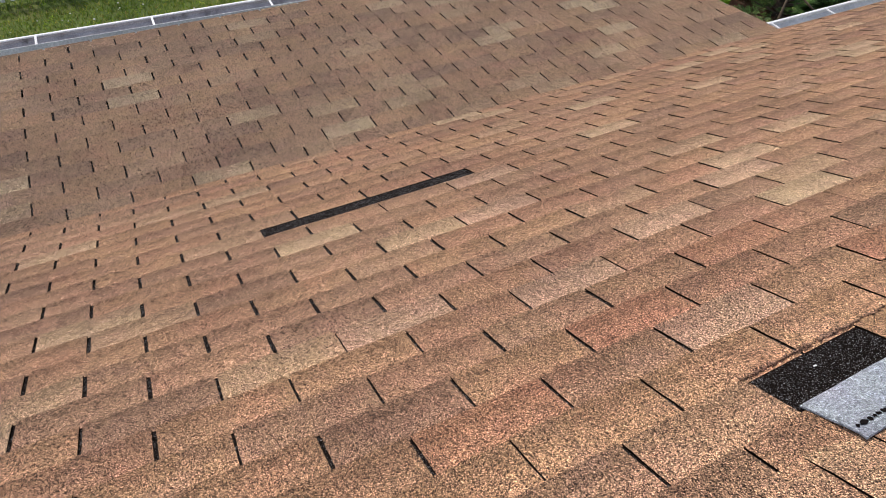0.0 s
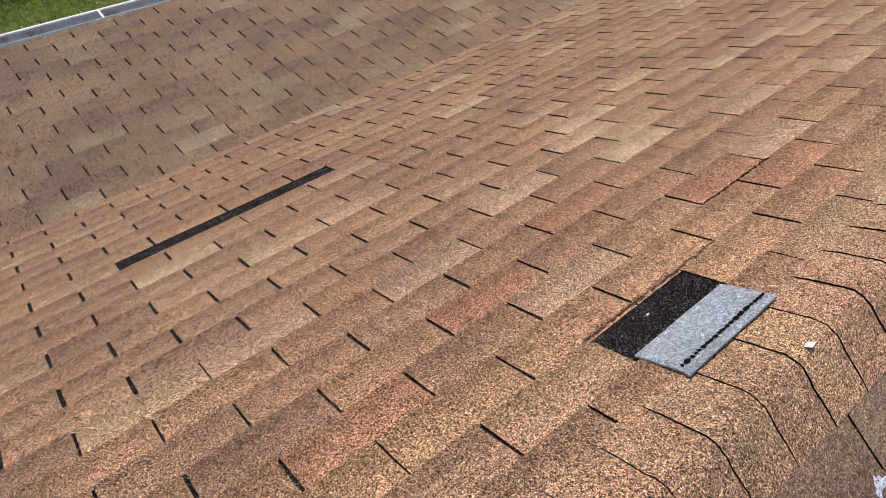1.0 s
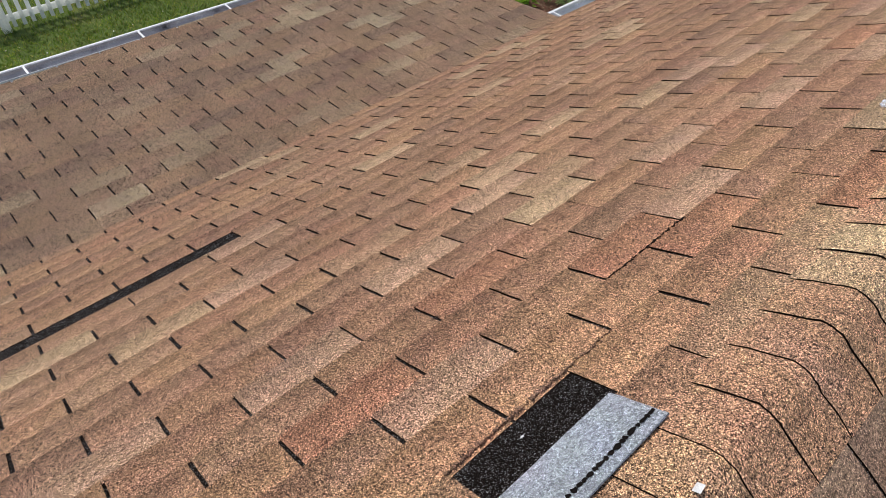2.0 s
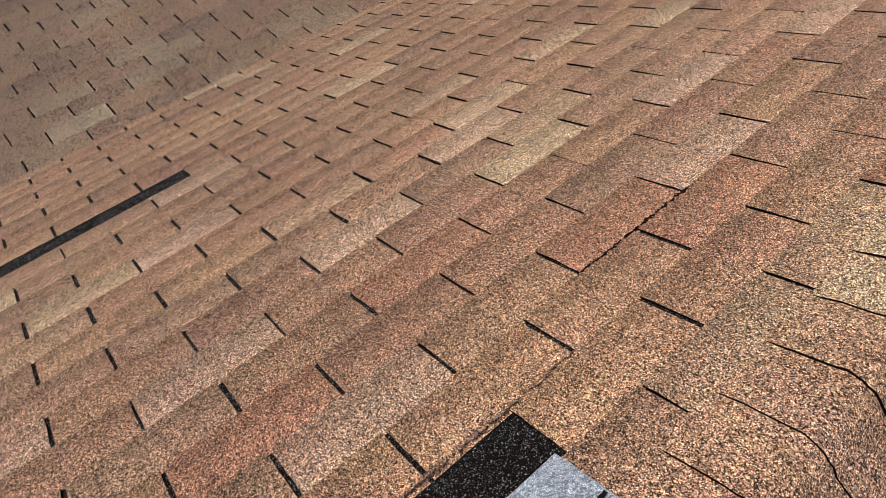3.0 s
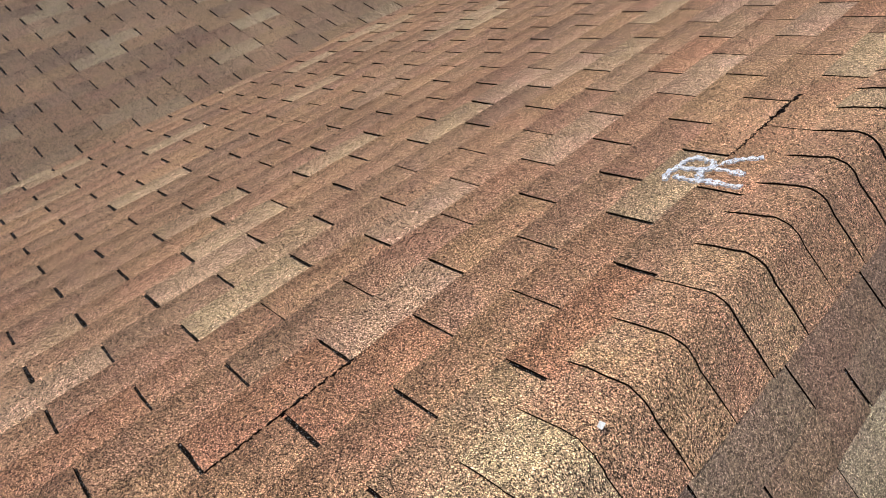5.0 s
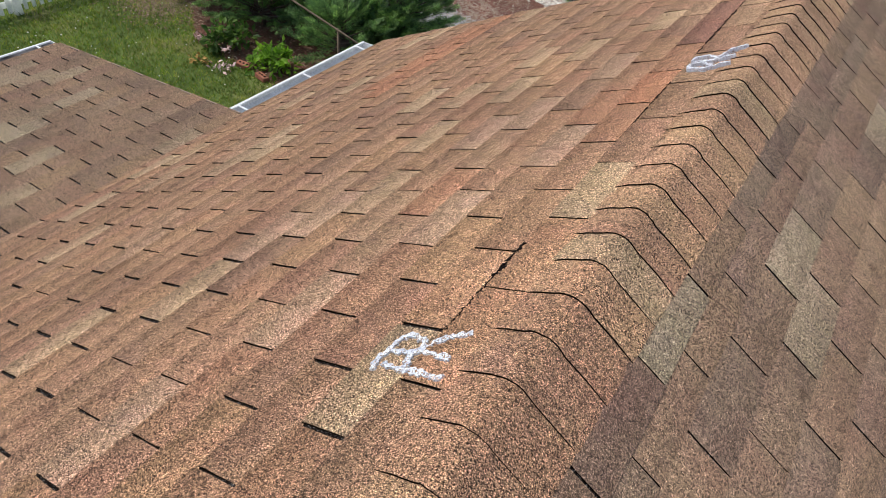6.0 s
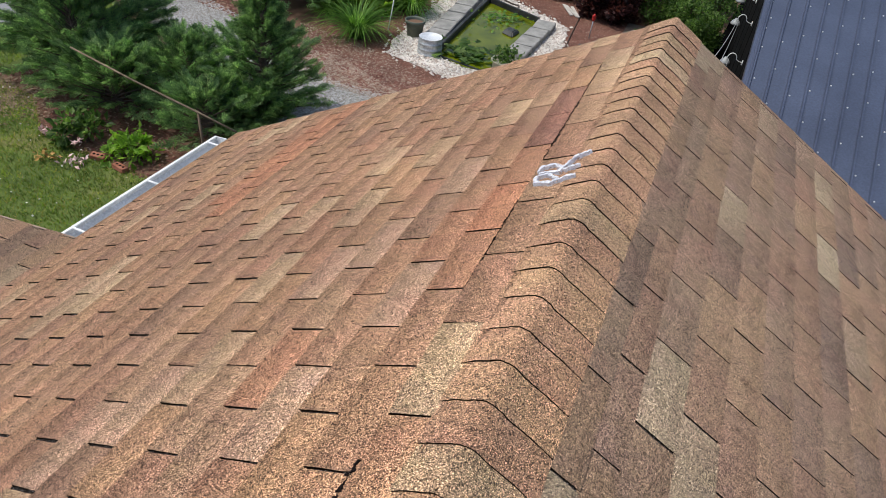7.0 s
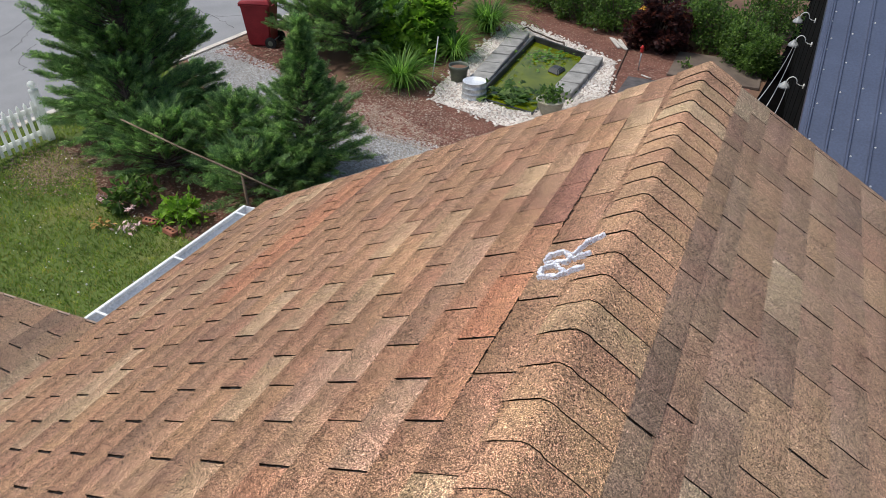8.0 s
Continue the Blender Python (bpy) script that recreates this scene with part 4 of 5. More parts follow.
# ---- pond ----
BLOCK = plain("concrete_block", [(0.3, (0.2, 0.195, 0.185)), (0.7, (0.33, 0.32, 0.3))], 5, 0.9, 0, 0.004, 90)
LINER = plain("pond_liner", [(0.3, grey(0.012)), (0.7, (0.05, 0.052, 0.05))], 4, 0.5, 0, 0.01, 30)
wm, wnt, wb = shader("green_water", 0.12, 0, 0.12)
wp = wnt.nodes.new("ShaderNodeNewGeometry").outputs["Position"]
wnoise = tex(wnt, "Noise", 2.2, wp, 5)
wnt.links.new(ramp(wnt, wnoise.outputs[0], [(0.3, (0.06, 0.075, 0.003)), (0.55, (0.1, 0.12, 0.004)), (0.8, (0.15, 0.165, 0.01))]), wb.inputs["Base Color"])
bump(wnt, wb, tex(wnt, "Noise", 9, wp, 2).outputs[0], 0.08, 0.01)
pond = thing("garden_pond", None, "small square garden pond with green water and block edging", "pond")
part("water", Mesh().add([(x, y, 0.035) for x, y in WATER_EDGE], [(4, 3, 2, 1, 0)]).data("water", wm), pond, "still algae-green water")
for a, b in (((-4.48, 14.05), (-4.25, 10.25)), ((-3.06, 13.4), (-3.08, 10.05)), ((-4.48, 14.05), (-3.06, 13.4)), ((-4.25, 10.25), (-3.08, 10.02))):
    dx, dy = b[0] - a[0], b[1] - a[1]
    l = math.hypot(dx, dy)
    nx, ny = dy / l * 0.035, -dx / l * 0.035
    # On the left the black strip stands in for the blocks' shaded inner face.
    high = 0.15 if a == (-4.48, 14.05) else 0.045
    m = Mesh()
    for s in (-1, 1):
        for (px, py) in (a, b):
            m.v += [(px + s * nx, py + s * ny, 0.0), (px + s * nx, py + s * ny, high)]
    m.f += [(0, 2, 3, 1), (4, 5, 7, 6), (1, 3, 7, 5), (0, 1, 5, 4), (2, 6, 7, 3)]
    part("liner", m.data("liner", LINER, False, 0.01), pond, "black crumpled liner edge, on the left standing in for shaded blocks")
block = Mesh().box((-0.21, -0.28, 0), (0.21, 0.28, 0.14)).data("edging_block", BLOCK, False, 0.012)
for i in range(6):
    part("edging_block", block, pond).matrix_basis = pose(-4.56 - 0.062 * i * 0.9, 11.02 + 0.585 * i, 0.012, rng.uniform(-1.5, 1.5), rng.uniform(-2, 2), 5 + rng.uniform(-2, 2))
for i in range(4):
    part("edging_block", block, pond).matrix_basis = pose(-2.87 + 0.012 * i, 11.25 + 0.59 * i, 0.012, rng.uniform(-1.5, 1.5), rng.uniform(-2, 2), rng.uniform(-2, 2))


def floats(centre, r, n, size, label, z=0.05):
    pos = np.column_stack([rng.normal(centre[0], r[0], n), rng.normal(centre[1], r[1], n), rng.uniform(z, z + 0.1, n)])
    way = np.column_stack([rng.normal(0, 1, n), rng.normal(0, 1, n), rng.uniform(0, 0.5, n)])
    thing("pond_plant", quick("pond_plant", *place(*leaf_shape("star"), pos, way, size * rng.uniform(0.6, 1.3, n), 0.2), BROAD if size > 0.09 else BLADE), label, "water plant", "", "stuff")


floats((-3.65, 10.6), (0.27, 0.24), 95, 0.14, "broad green water plant at the pond's edge")
floats((-3.7, 13.0), (0.3, 0.25), 90, 0.07, "floating green weed on the pond")
floats((-4.1, 12.0), (0.22, 0.5), 16, 0.05, "floating green weed on the pond")
pump = thing("pond_filter", Mesh().add([(-3.55, 12.2, 0.04), (-3.25, 12.05, 0.04), (-3.2, 12.5, 0.04), (-3.5, 12.6, 0.04), (-3.5, 12.28, 0.12), (-3.3, 12.18, 0.12), (-3.27, 12.42, 0.12), (-3.46, 12.5, 0.12)], [(3, 2, 1, 0), (4, 5, 6, 7), (0, 1, 5, 4), (1, 2, 6, 5), (2, 3, 7, 6), (3, 0, 4, 7)]).data("pond_filter", LINER, False, 0.02), "black plastic filter box floating in the pond", "pond filter")

ZINC = plain("galvanised_steel", [(0.3, (0.42, 0.44, 0.46)), (0.7, (0.62, 0.64, 0.66))], 7, 0.42, 0.6, 0, 40)
tub = thing("metal_tub", None, "upturned galvanised metal tub on the white stones", "tub")
part("body", Mesh().lathe([(0.245, 0.0), (0.25, 0.012), (0.24, 0.02), (0.236, 0.1), (0.242, 0.105), (0.236, 0.11), (0.23, 0.2), (0.236, 0.205), (0.23, 0.21), (0.222, 0.3), (0.226, 0.312)], (-4.38, 10.28, 0.03), 32).data("body", ZINC, True), tub)
part("base", Mesh().lathe([(0.226, 0.312), (0.214, 0.312), (0.208, 0.302), (0.0, 0.3)], (-4.38, 10.28, 0.03), 32).data("base", plain("tub_base", [(0.3, (0.6, 0.62, 0.65)), (0.7, (0.75, 0.77, 0.8))], 5, 0.5, 0.2), True), tub, "pale flat tub bottom")
POTG = plain("green_plastic", [(0.3, (0.10, 0.115, 0.09)), (0.7, (0.16, 0.175, 0.14))], 6, 0.6)
pot = thing("plant_pot", None, "grey-green plastic plant pot half full of soil", "plant pot")
part("body", Mesh().lathe([(0.0, 0.0), (0.15, 0.0), (0.185, 0.27), (0.205, 0.27), (0.21, 0.33), (0.198, 0.335), (0.19, 0.3), (0.18, 0.25)], (-5.0, 10.92, 0.02), 28).data("body", POTG, True), pot)
part("soil", Mesh().lathe([(0.185, 0.27), (0.1, 0.285), (0.0, 0.28)], (-5.0, 10.92, 0.02), 28).data("soil", SOIL, True), pot)
CREAM = plain("cream_glaze", [(0.3, (0.3, 0.28, 0.21)), (0.7, (0.42, 0.4, 0.31))], 6, 0.4)
planter = thing("planter", None, "cream bowl planter with trailing green plant", "plant pot")
part("bowl", Mesh().lathe([(0.0, 0.0), (0.14, 0.0), (0.22, 0.14), (0.25, 0.27), (0.265, 0.28), (0.255, 0.29), (0.235, 0.27), (0.2, 0.24), (0.0, 0.24)], (-2.82, 10.15, 0.02), 28).data("bowl", CREAM, True), planter)
pv = np.column_stack([rng.normal(-2.84, 0.13, 220), rng.normal(10.2, 0.13, 220), rng.uniform(0.27, 0.5, 220)])
part("foliage", quick("foliage", *place(*leaf_shape("oval"), pv, rng.normal(0, 1, (220, 3)) + np.array([0, 0, 0.4]), 0.09 * rng.uniform(0.6, 1.3, 220)), BROAD), planter)

# ---- far bed: lamp, slab, logs ----
REDGLASS = plain("red_plastic", [(0.3, (0.45, 0.02, 0.02)), (0.7, (0.6, 0.05, 0.04))], 9, 0.35)
lamp = thing("garden_lamp", None, "red solar garden lamp on a thin stake", "garden lamp")
part("stake", Mesh().tube([(-1.85, 13.25, 0), (-1.84, 13.22, 0.42)], 0.012, 8).data("stake", ZINC, True), lamp)
part("shade", Mesh().lathe([(0.0, 0.0), (0.03, 0.01), (0.045, 0.05), (0.03, 0.09), (0.05, 0.1), (0.015, 0.15), (0.0, 0.16)], (-1.84, 13.22, 0.4), 16).data("shade", REDGLASS, True), lamp)
slab = thing("paved_path", Mesh().box((-1.25, 13.2, 0), (0.56, 14.85, 0.05)).data("paved_path", CONCRETE, False, 0.01), "grey concrete slab path beside the shed", "path", "", "structure")
shrub("potted_sprig", (-0.95, 13.75), (0.1, 0.1, 0.2), 8, 12, 0.07, "oval", BROAD, "small green seedling on the slab", "plant")
rocks = ((-3.4, 15.6, 0.07), (-5.2, 15.35, 0.08))
for x, y, r in rocks:
    v, f = pebbles(np.array([[x, y]]), r, 0.6, 0.03, 1.6)
    thing("rock", quick("rock", v, f, WHITE_STONE), "pale rock lying on the mulch", "rock", "pale rocks")
HOSE = plain("brown_hose", [(0.3, (0.03, 0.022, 0.018)), (0.7, (0.08, 0.05, 0.035))], 9, 0.6)
thing("garden_hose", Mesh().tube([(-5.0, 14.72, 0.06), (-4.85, 14.6, 0.16), (-4.62, 14.38, 0.15), (-4.4, 14.32, 0.13), (-4.17, 14.2, 0.11), (-3.9, 14.02, 0.12), (-3.68, 13.82, 0.17), (-3.6, 13.6, 0.1)], 0.018, 8).data("garden_hose", HOSE, True), "dark hose curling over the pond's far edge", "hose")
thing("edging_cord", Mesh().tube([(-2.4, 14.95, 0.03), (-2.35, 14.56, 0.03), (-2.21, 12.9, 0.035), (-2.07, 11.64, 0.035), (-2.0, 10.6, 0.03)], 0.011, 6).data("edging_cord", HOSE, True), "thin dark cord along the mulch bed", "cord")
SLATE = plain("dark_slate", [(0.3, (0.05, 0.045, 0.045)), (0.7, (0.11, 0.1, 0.1))], 6, 0.8, 0, 0.003, 70)
thing("slate_slab", Mesh().box((-1.95, 11.75, 0.0), (-1.32, 12.75, 0.035)).data("slate_slab", SLATE, False, 0.006), "dark slate slab lying on the mulch", "slab")
GREYWOOD = plain("bleached_wood", [(0.3, (0.38, 0.35, 0.32)), (0.7, (0.58, 0.55, 0.51))], 7, 0.85, 0, 0.003, 70)
for i in range(3):
    board = thing("board_offcut", Mesh().box((-0.035, -0.36, 0), (0.035, 0.36, 0.025)).data("board_offcut", GREYWOOD, False, 0.003), "bleached board offcut on the mulch", "board", "board offcuts")
    board.matrix_world = pose(-2.72 + 0.1 * i, 14.78 - 0.02 * i, 0.03, rng.uniform(-2, 2), 0, 32 + rng.uniform(-6, 6))
thing("pale_stick", Mesh().tube([(-1.72, 12.95, 0.03), (-1.5, 12.82, 0.035)], 0.018, 7).data("pale_stick", GREYWOOD, True), "short pale stick on the mulch", "stick")
petals("yellow_bloom", (-2.2, 14.75), 0.035, 30, 0.85, "orange-yellow bloom among wine-red leaves", plain("yellow_petal", [(0.3, (0.6, 0.3, 0.03)), (0.7, (0.7, 0.42, 0.06))], 20, 0.7))

# ---- wheeled bin ----
BINRED = plain("maroon_plastic", [(0.3, (0.20, 0.012, 0.018)), (0.7, (0.27, 0.02, 0.028))], 4, 0.45, 0, 0, 60)
BLACKP = plain("black_rubber", [(0.3, grey(0.012)), (0.7, grey(0.03))], 10, 0.7)


def wheeled_bin(x, y, turn):
    t = thing("wheelie_bin", None, "dark red wheeled rubbish bin beside the road", "rubbish bin")
    b = Mesh().add([(-0.24, -0.27, 0.04), (0.24, -0.27, 0.04), (0.24, 0.24, 0.04), (-0.24, 0.24, 0.04), (-0.3, -0.34, 0.95), (0.3, -0.34, 0.95), (0.3, 0.33, 0.95), (-0.3, 0.33, 0.95)], [(3, 2, 1, 0), (4, 5, 6, 7), (0, 1, 5, 4), (1, 2, 6, 5), (2, 3, 7, 6), (3, 0, 4, 7)])
    part("body", b.data("body", BINRED, False, 0.03), t)
    part("rim", Mesh().box((-0.325, -0.365, 0.92), (0.325, 0.355, 0.965)).data("rim", BINRED, False, 0.012), t)
    part("lid", Mesh().add([(-0.33, -0.38, 0.968), (0.33, -0.38, 0.968), (0.33, 0.37, 0.968), (-0.33, 0.37, 0.968), (-0.29, -0.32, 1.03), (0.29, -0.32, 1.03), (0.29, 0.32, 1.06), (-0.29, 0.32, 1.06)], [(3, 2, 1, 0), (4, 5, 6, 7), (0, 1, 5, 4), (1, 2, 6, 5), (2, 3, 7, 6), (3, 0, 4, 7)]).data("lid", BINRED, False, 0.015), t)
    part("handle", Mesh().tube([(-0.26, 0.4, 0.95), (0.26, 0.4, 0.95)], 0.016, 10).data("handle", BINRED, True), t)
    part("axle", Mesh().tube([(-0.3, 0.27, 0.13), (0.3, 0.27, 0.13)], 0.012, 8).data("axle", ZINC, True), t)
    for sx in (-1, 1):
        w = part("wheel", Mesh().tube([(sx * 0.27, 0.27, 0.13), (sx * 0.325, 0.27, 0.13)], 0.13, 20).data("wheel", BLACKP, False, 0.01), t)
        part("hub", Mesh().tube([(sx * 0.32, 0.27, 0.13), (sx * 0.332, 0.27, 0.13)], 0.06, 14).data("hub", POTG, False, 0.004), w)
    t.matrix_world = pose(x, y, 0, 0, 0, turn)


wheeled_bin(-9.98, 11.0, -72)

# ---- shed with a blue metal roof ----
bm_, bnt, bb = shader("blue_metal", 0.42, 0.0, 0.5)
bp = bnt.nodes.new("ShaderNodeNewGeometry").outputs["Position"]
bn = tex(bnt, "Noise", 1.6, bp, 5)
bf = tex(bnt, "Noise", 40, bp, 4)
bnt.links.new(mul(bnt, ramp(bnt, bn.outputs[0], [(0.3, (0.042, 0.054, 0.092)), (0.7, (0.06, 0.076, 0.125))]), ramp(bnt, bf.outputs[0], [(0.3, grey(0.85)), (0.7, grey(1.15))])), bb.inputs["Base Color"])
BLACKWOOD = plain("near_black_board", [(0.3, grey(0.003)), (0.7, grey(0.008))], 6, 0.95, 0, 0.003, 60, 0.05)
shed = thing("shed", None, "black shed with a ribbed dark blue metal roof", "shed")
SX, SY0, SZ0, SLOPE, SLEN = 1.0, 5.6, 0.633, 0.486, 6.1
SA = math.atan(SLOPE)


def on_shed(x, u, h=0.0):
    return (x, SY0 + u * math.cos(SA) - h * math.sin(SA), SZ0 + u * math.sin(SA) + h * math.cos(SA))


m = Mesh()
m.add([on_shed(SX, 0), on_shed(SX + 5, 0), on_shed(SX + 5, SLEN), on_shed(SX, SLEN), on_shed(SX, 0, -0.03), on_shed(SX + 5, 0, -0.03), on_shed(SX + 5, SLEN, -0.03), on_shed(SX, SLEN, -0.03)], [(0, 1, 2, 3), (7, 6, 5, 4), (0, 4, 5, 1), (1, 5, 6, 2), (2, 6, 7, 3), (3, 7, 4, 0)])
roof = part("roof", m.data("roof", bm_), shed, "ribbed dark blue metal sheet")
back = Mesh()
ry, rz = SY0 + SLEN * math.cos(SA), SZ0 + SLEN * math.sin(SA)
back.add([(SX, ry, rz), (SX + 5, ry, rz), (SX + 5, ry + 4, rz - 1.9), (SX, ry + 4, rz - 1.9), (SX, ry, rz - 0.03), (SX + 5, ry, rz - 0.03), (SX + 5, ry + 4, rz - 1.93), (SX, ry + 4, rz - 1.93)], [(0, 1, 2, 3), (7, 6, 5, 4), (0, 4, 5, 1), (1, 5, 6, 2), (2, 6, 7, 3), (3, 7, 4, 0)])
part("rear_roof", back.data("rear_roof", bm_), shed)
w, hgt = 0.018, 0.038
rib_v = [on_shed(-w, 0), on_shed(w, 0), on_shed(w * 0.5, 0, hgt), on_shed(-w * 0.5, 0, hgt), on_shed(-w, SLEN), on_shed(w, SLEN), on_shed(w * 0.5, SLEN, hgt), on_shed(-w * 0.5, SLEN, hgt)]
rib = Mesh().add(rib_v, [(0, 4, 7, 3), (3, 7, 6, 2), (2, 6, 5, 1), (0, 3, 2, 1), (4, 5, 6, 7)]).data("rib", bm_)
screw = Mesh().lathe([(0.011, 0.0), (0.011, 0.003), (0.007, 0.004), (0.006, 0.01), (0.0, 0.011)], sides=10).data("screw", plain("screw_white", [(0.3, grey(0.6)), (0.7, grey(0.75))], 5, 0.4, 0.3), True)
for i in range(21):
    x = SX + 0.03 + 0.1525 * i if i < 1 else SX + 0.055 + 0.229 * (i - 1) * 1.0
    part("rib", rib, roof).location = (x, 0, 0)
    if i < 12:
        for k in range(10):
            q = on_shed(x + 0.045 + rng.uniform(-0.008, 0.008), 0.3 + 0.55 * k + 0.17 * (i % 3) + rng.uniform(-0.06, 0.06), 0.0)
            part("screw", screw, roof).matrix_basis = Matrix.Translation(q) @ Matrix.Rotation(SA, 4, "X")
part("rake_trim", Mesh().add([on_shed(SX - 0.03, 0, 0.025), on_shed(SX + 0.05, 0, 0.025), on_shed(SX + 0.05, SLEN, 0.025), on_shed(SX - 0.03, SLEN, 0.025), on_shed(SX - 0.03, 0, -0.1), on_shed(SX - 0.03, SLEN, -0.1)], [(0, 1, 2, 3), (0, 3, 5, 4)]).data("rake_trim", bm_), shed)
side = Mesh()
for i in range(19):
    y0 = SY0 + 0.12 + 0.49 * i
    top = min(SZ0 + (y0 - SY0) * SLOPE, rz - max(0, (y0 - ry)) * 0.475) - 0.12
    part("wall_board", Mesh().box((SX + 0.06 + 0.006 * (i % 2), y0, 0), (SX + 0.1, y0 + 0.484, max(top, 0.3))).data("wall_board", BLACKWOOD), shed)
side.box((SX + 0.1, SY0 + 0.15, 0), (SX + 4.9, SY0 + 0.25, SZ0 - 0.05))
part("front_wall", side.data("front_wall", BLACKWOOD), shed, "near-black board wall")

# gooseneck lamps along the shed's side
GLASSW = plain("white_enamel", [(0.3, (0.22, 0.235, 0.24)), (0.7, (0.33, 0.345, 0.35))], 9, 0.35)
WIRE = plain("pale_wire", [(0.3, grey(0.3)), (0.7, grey(0.45))], 8, 0.6)


def wall_lamp(x, y, z):
    t = thing("wall_lamp", None, "small grey-white gooseneck lamp on the black shed wall", "lamp", "lamps along the shed")
    part("shade", Mesh().lathe([(0.0, 0.055), (0.024, 0.052), (0.034, 0.03), (0.06, 0.012), (0.078, -0.02), (0.084, -0.04), (0.076, -0.04), (0.035, 0.01)], (x, y, z), 20).data("shade", GLASSW, True), t)
    part("bulb", Mesh().lathe([(0.0, -0.07), (0.025, -0.055), (0.03, -0.03), (0.018, 0.0)], (x, y, z), 12).data("bulb", GLASSW, True), t)
    loop = [(x + 0.015 + 0.07 * (1 - math.cos(a)), y + 0.02, z + 0.045 + 0.085 * math.sin(a)) for a in [i * 0.35 for i in range(10)]]
    part("gooseneck", Mesh().tube(loop + [(x + 0.2, y + 0.02, z + 0.02), (SX + 0.07, y + 0.02, z + 0.015)], 0.007, 6).data("gooseneck", VINYL, True), t, "white looped arm")
    part("wall_plate", Mesh().tube([(SX + 0.045, y + 0.02, z + 0.015), (SX + 0.068, y + 0.02, z + 0.015)], [0.036, 0.04], 14).data("wall_plate", VINYL), t)


for q in ((0.8, 11.96, 1.74), (0.8, 11.05, 1.6), (0.8, 9.95, 1.29), (0.8, 8.9, 1.0)):
    wall_lamp(*q)
for a, b, sag in (((0.82, 11.0, 1.66), (0.274, 2.62, 3.56), 0.1), ((0.84, 10.9, 1.64), (0.323, 2.62, 3.53), 0.16), ((0.84, 9.9, 1.36), (0.376, 2.62, 3.52), 0.12)):
    pts = [tuple(a[k] + (b[k] - a[k]) * i / 14 - (sag * 4 * (i / 14) * (1 - i / 14) if k == 2 else 0) for k in range(3)) for i in range(15)]
    thing("light_cable", Mesh().tube(pts, 0.0028, 6).data("light_cable", WIRE, True), "pale cable strung from shed to gable", "cable", "light cables")
box = thing("junction_box", Mesh().box((-0.05, -0.05, 0), (0.05, 0.05, 0.32)).data("junction_box", plain("khaki_plastic", [(0.3, (0.3, 0.32, 0.25)), (0.7, (0.4, 0.42, 0.34))], 9, 0.6), False, 0.01), "grey-green post box beside the shed", "box")
box.location = (0.75, 14.7, 0)

# ---- marks and damage on the roof ----


def lay(surface, pts, width, h, material, name, parent, label, ragged=0.0):
    """A flat raised stroke along points (y, s) of a roof slope."""
    line = []
    for (y0, s0), (y1, s1) in zip(pts, pts[1:]):
        n = max(2, int(math.hypot(y1 - y0, s1 - s0) / 0.006))
        line += [(y0 + (y1 - y0) * i / n, s0 + (s1 - s0) * i / n) for i in range(n)]
    line.append(pts[-1])
    m = Mesh()
    vs, n = [], len(line)
    for i, (y, s) in enumerate(line):
        dy, ds = line[min(i + 1, n - 1)][0] - line[max(i - 1, 0)][0], line[min(i + 1, n - 1)][1] - line[max(i - 1, 0)][1]
        l = math.hypot(dy, ds) or 1
        for sgn in (-1, 1):
            wdt = width * (0.5 + ragged * rng.uniform(-0.5, 0.6))
            b = basis(surface, s + sgn * dy / l * wdt, y - sgn * ds / l * wdt)
            u = ((s + sgn * dy / l * wdt - 0.085) / EXP) % 1.0  # height within the course
            vs += [tuple(b @ Vector((0, 0, h + 0.004 * u + rng.uniform(0, 0.0006)))), tuple(b @ Vector((0, 0, 0.002)))]
    fs = []
    for i in range(n - 1):
        o, q = 4 * i, 4 * i + 4
        fs += [(o, q, q + 2, o + 2), (o + 1, q + 1, q, o), (o + 2, q + 2, q + 3, o + 3)]
    fs += [(0, 2, 3, 1), (4 * n - 4, 4 * n - 3, 4 * n - 1, 4 * n - 2)]
    m.add(vs, fs)
    return part(name, m.data(name, material), parent, label)


MARK_A = [[(-0.907, 0.292), (-0.872, 0.304), (-0.848, 0.293), (-0.82, 0.296), (-0.788, 0.277), (-0.803, 0.235), (-0.828, 0.215), (-0.841, 0.249), (-0.848, 0.288)], [(-0.84, 0.245), (-0.883, 0.223)], [(-0.888, 0.281), (-0.891, 0.227), (-0.892, 0.127)], [(-0.821, 0.219), (-0.788, 0.188), (-0.76, 0.142)], [(-0.833, 0.208), (-0.84, 0.169), (-0.838, 0.144)]]
MARK_B = [[(0.792, 0.19), (0.831, 0.185), (0.836, 0.14), (0.797, 0.106), (0.777, 0.117), (0.781, 0.184)], [(0.806, 0.109), (0.867, 0.076), (0.898, 0.03)], [(0.786, 0.1), (0.799, 0.045)], [(0.705, 0.175), (0.758, 0.187), (0.765, 0.146), (0.717, 0.104), (0.7, 0.122), (0.714, 0.177)], [(0.715, 0.101), (0.726, 0.045)]]
MARK_C = [[(-0.966, 0.394), (-0.988, 0.408), (-1.001, 0.428), (-1.016, 0.445)], [(-1.032, 0.402), (-1.0, 0.42)]]
MARK_D = [[(-1.7, 0.39), (-1.69, 0.376), (-1.668, 0.362), (-1.64, 0.362), (-1.622, 0.374), (-1.615, 0.395)], [(-2.45, 0.272), (-2.42, 0.258)], [(-2.438, 0.25), (-2.405, 0.272)]]
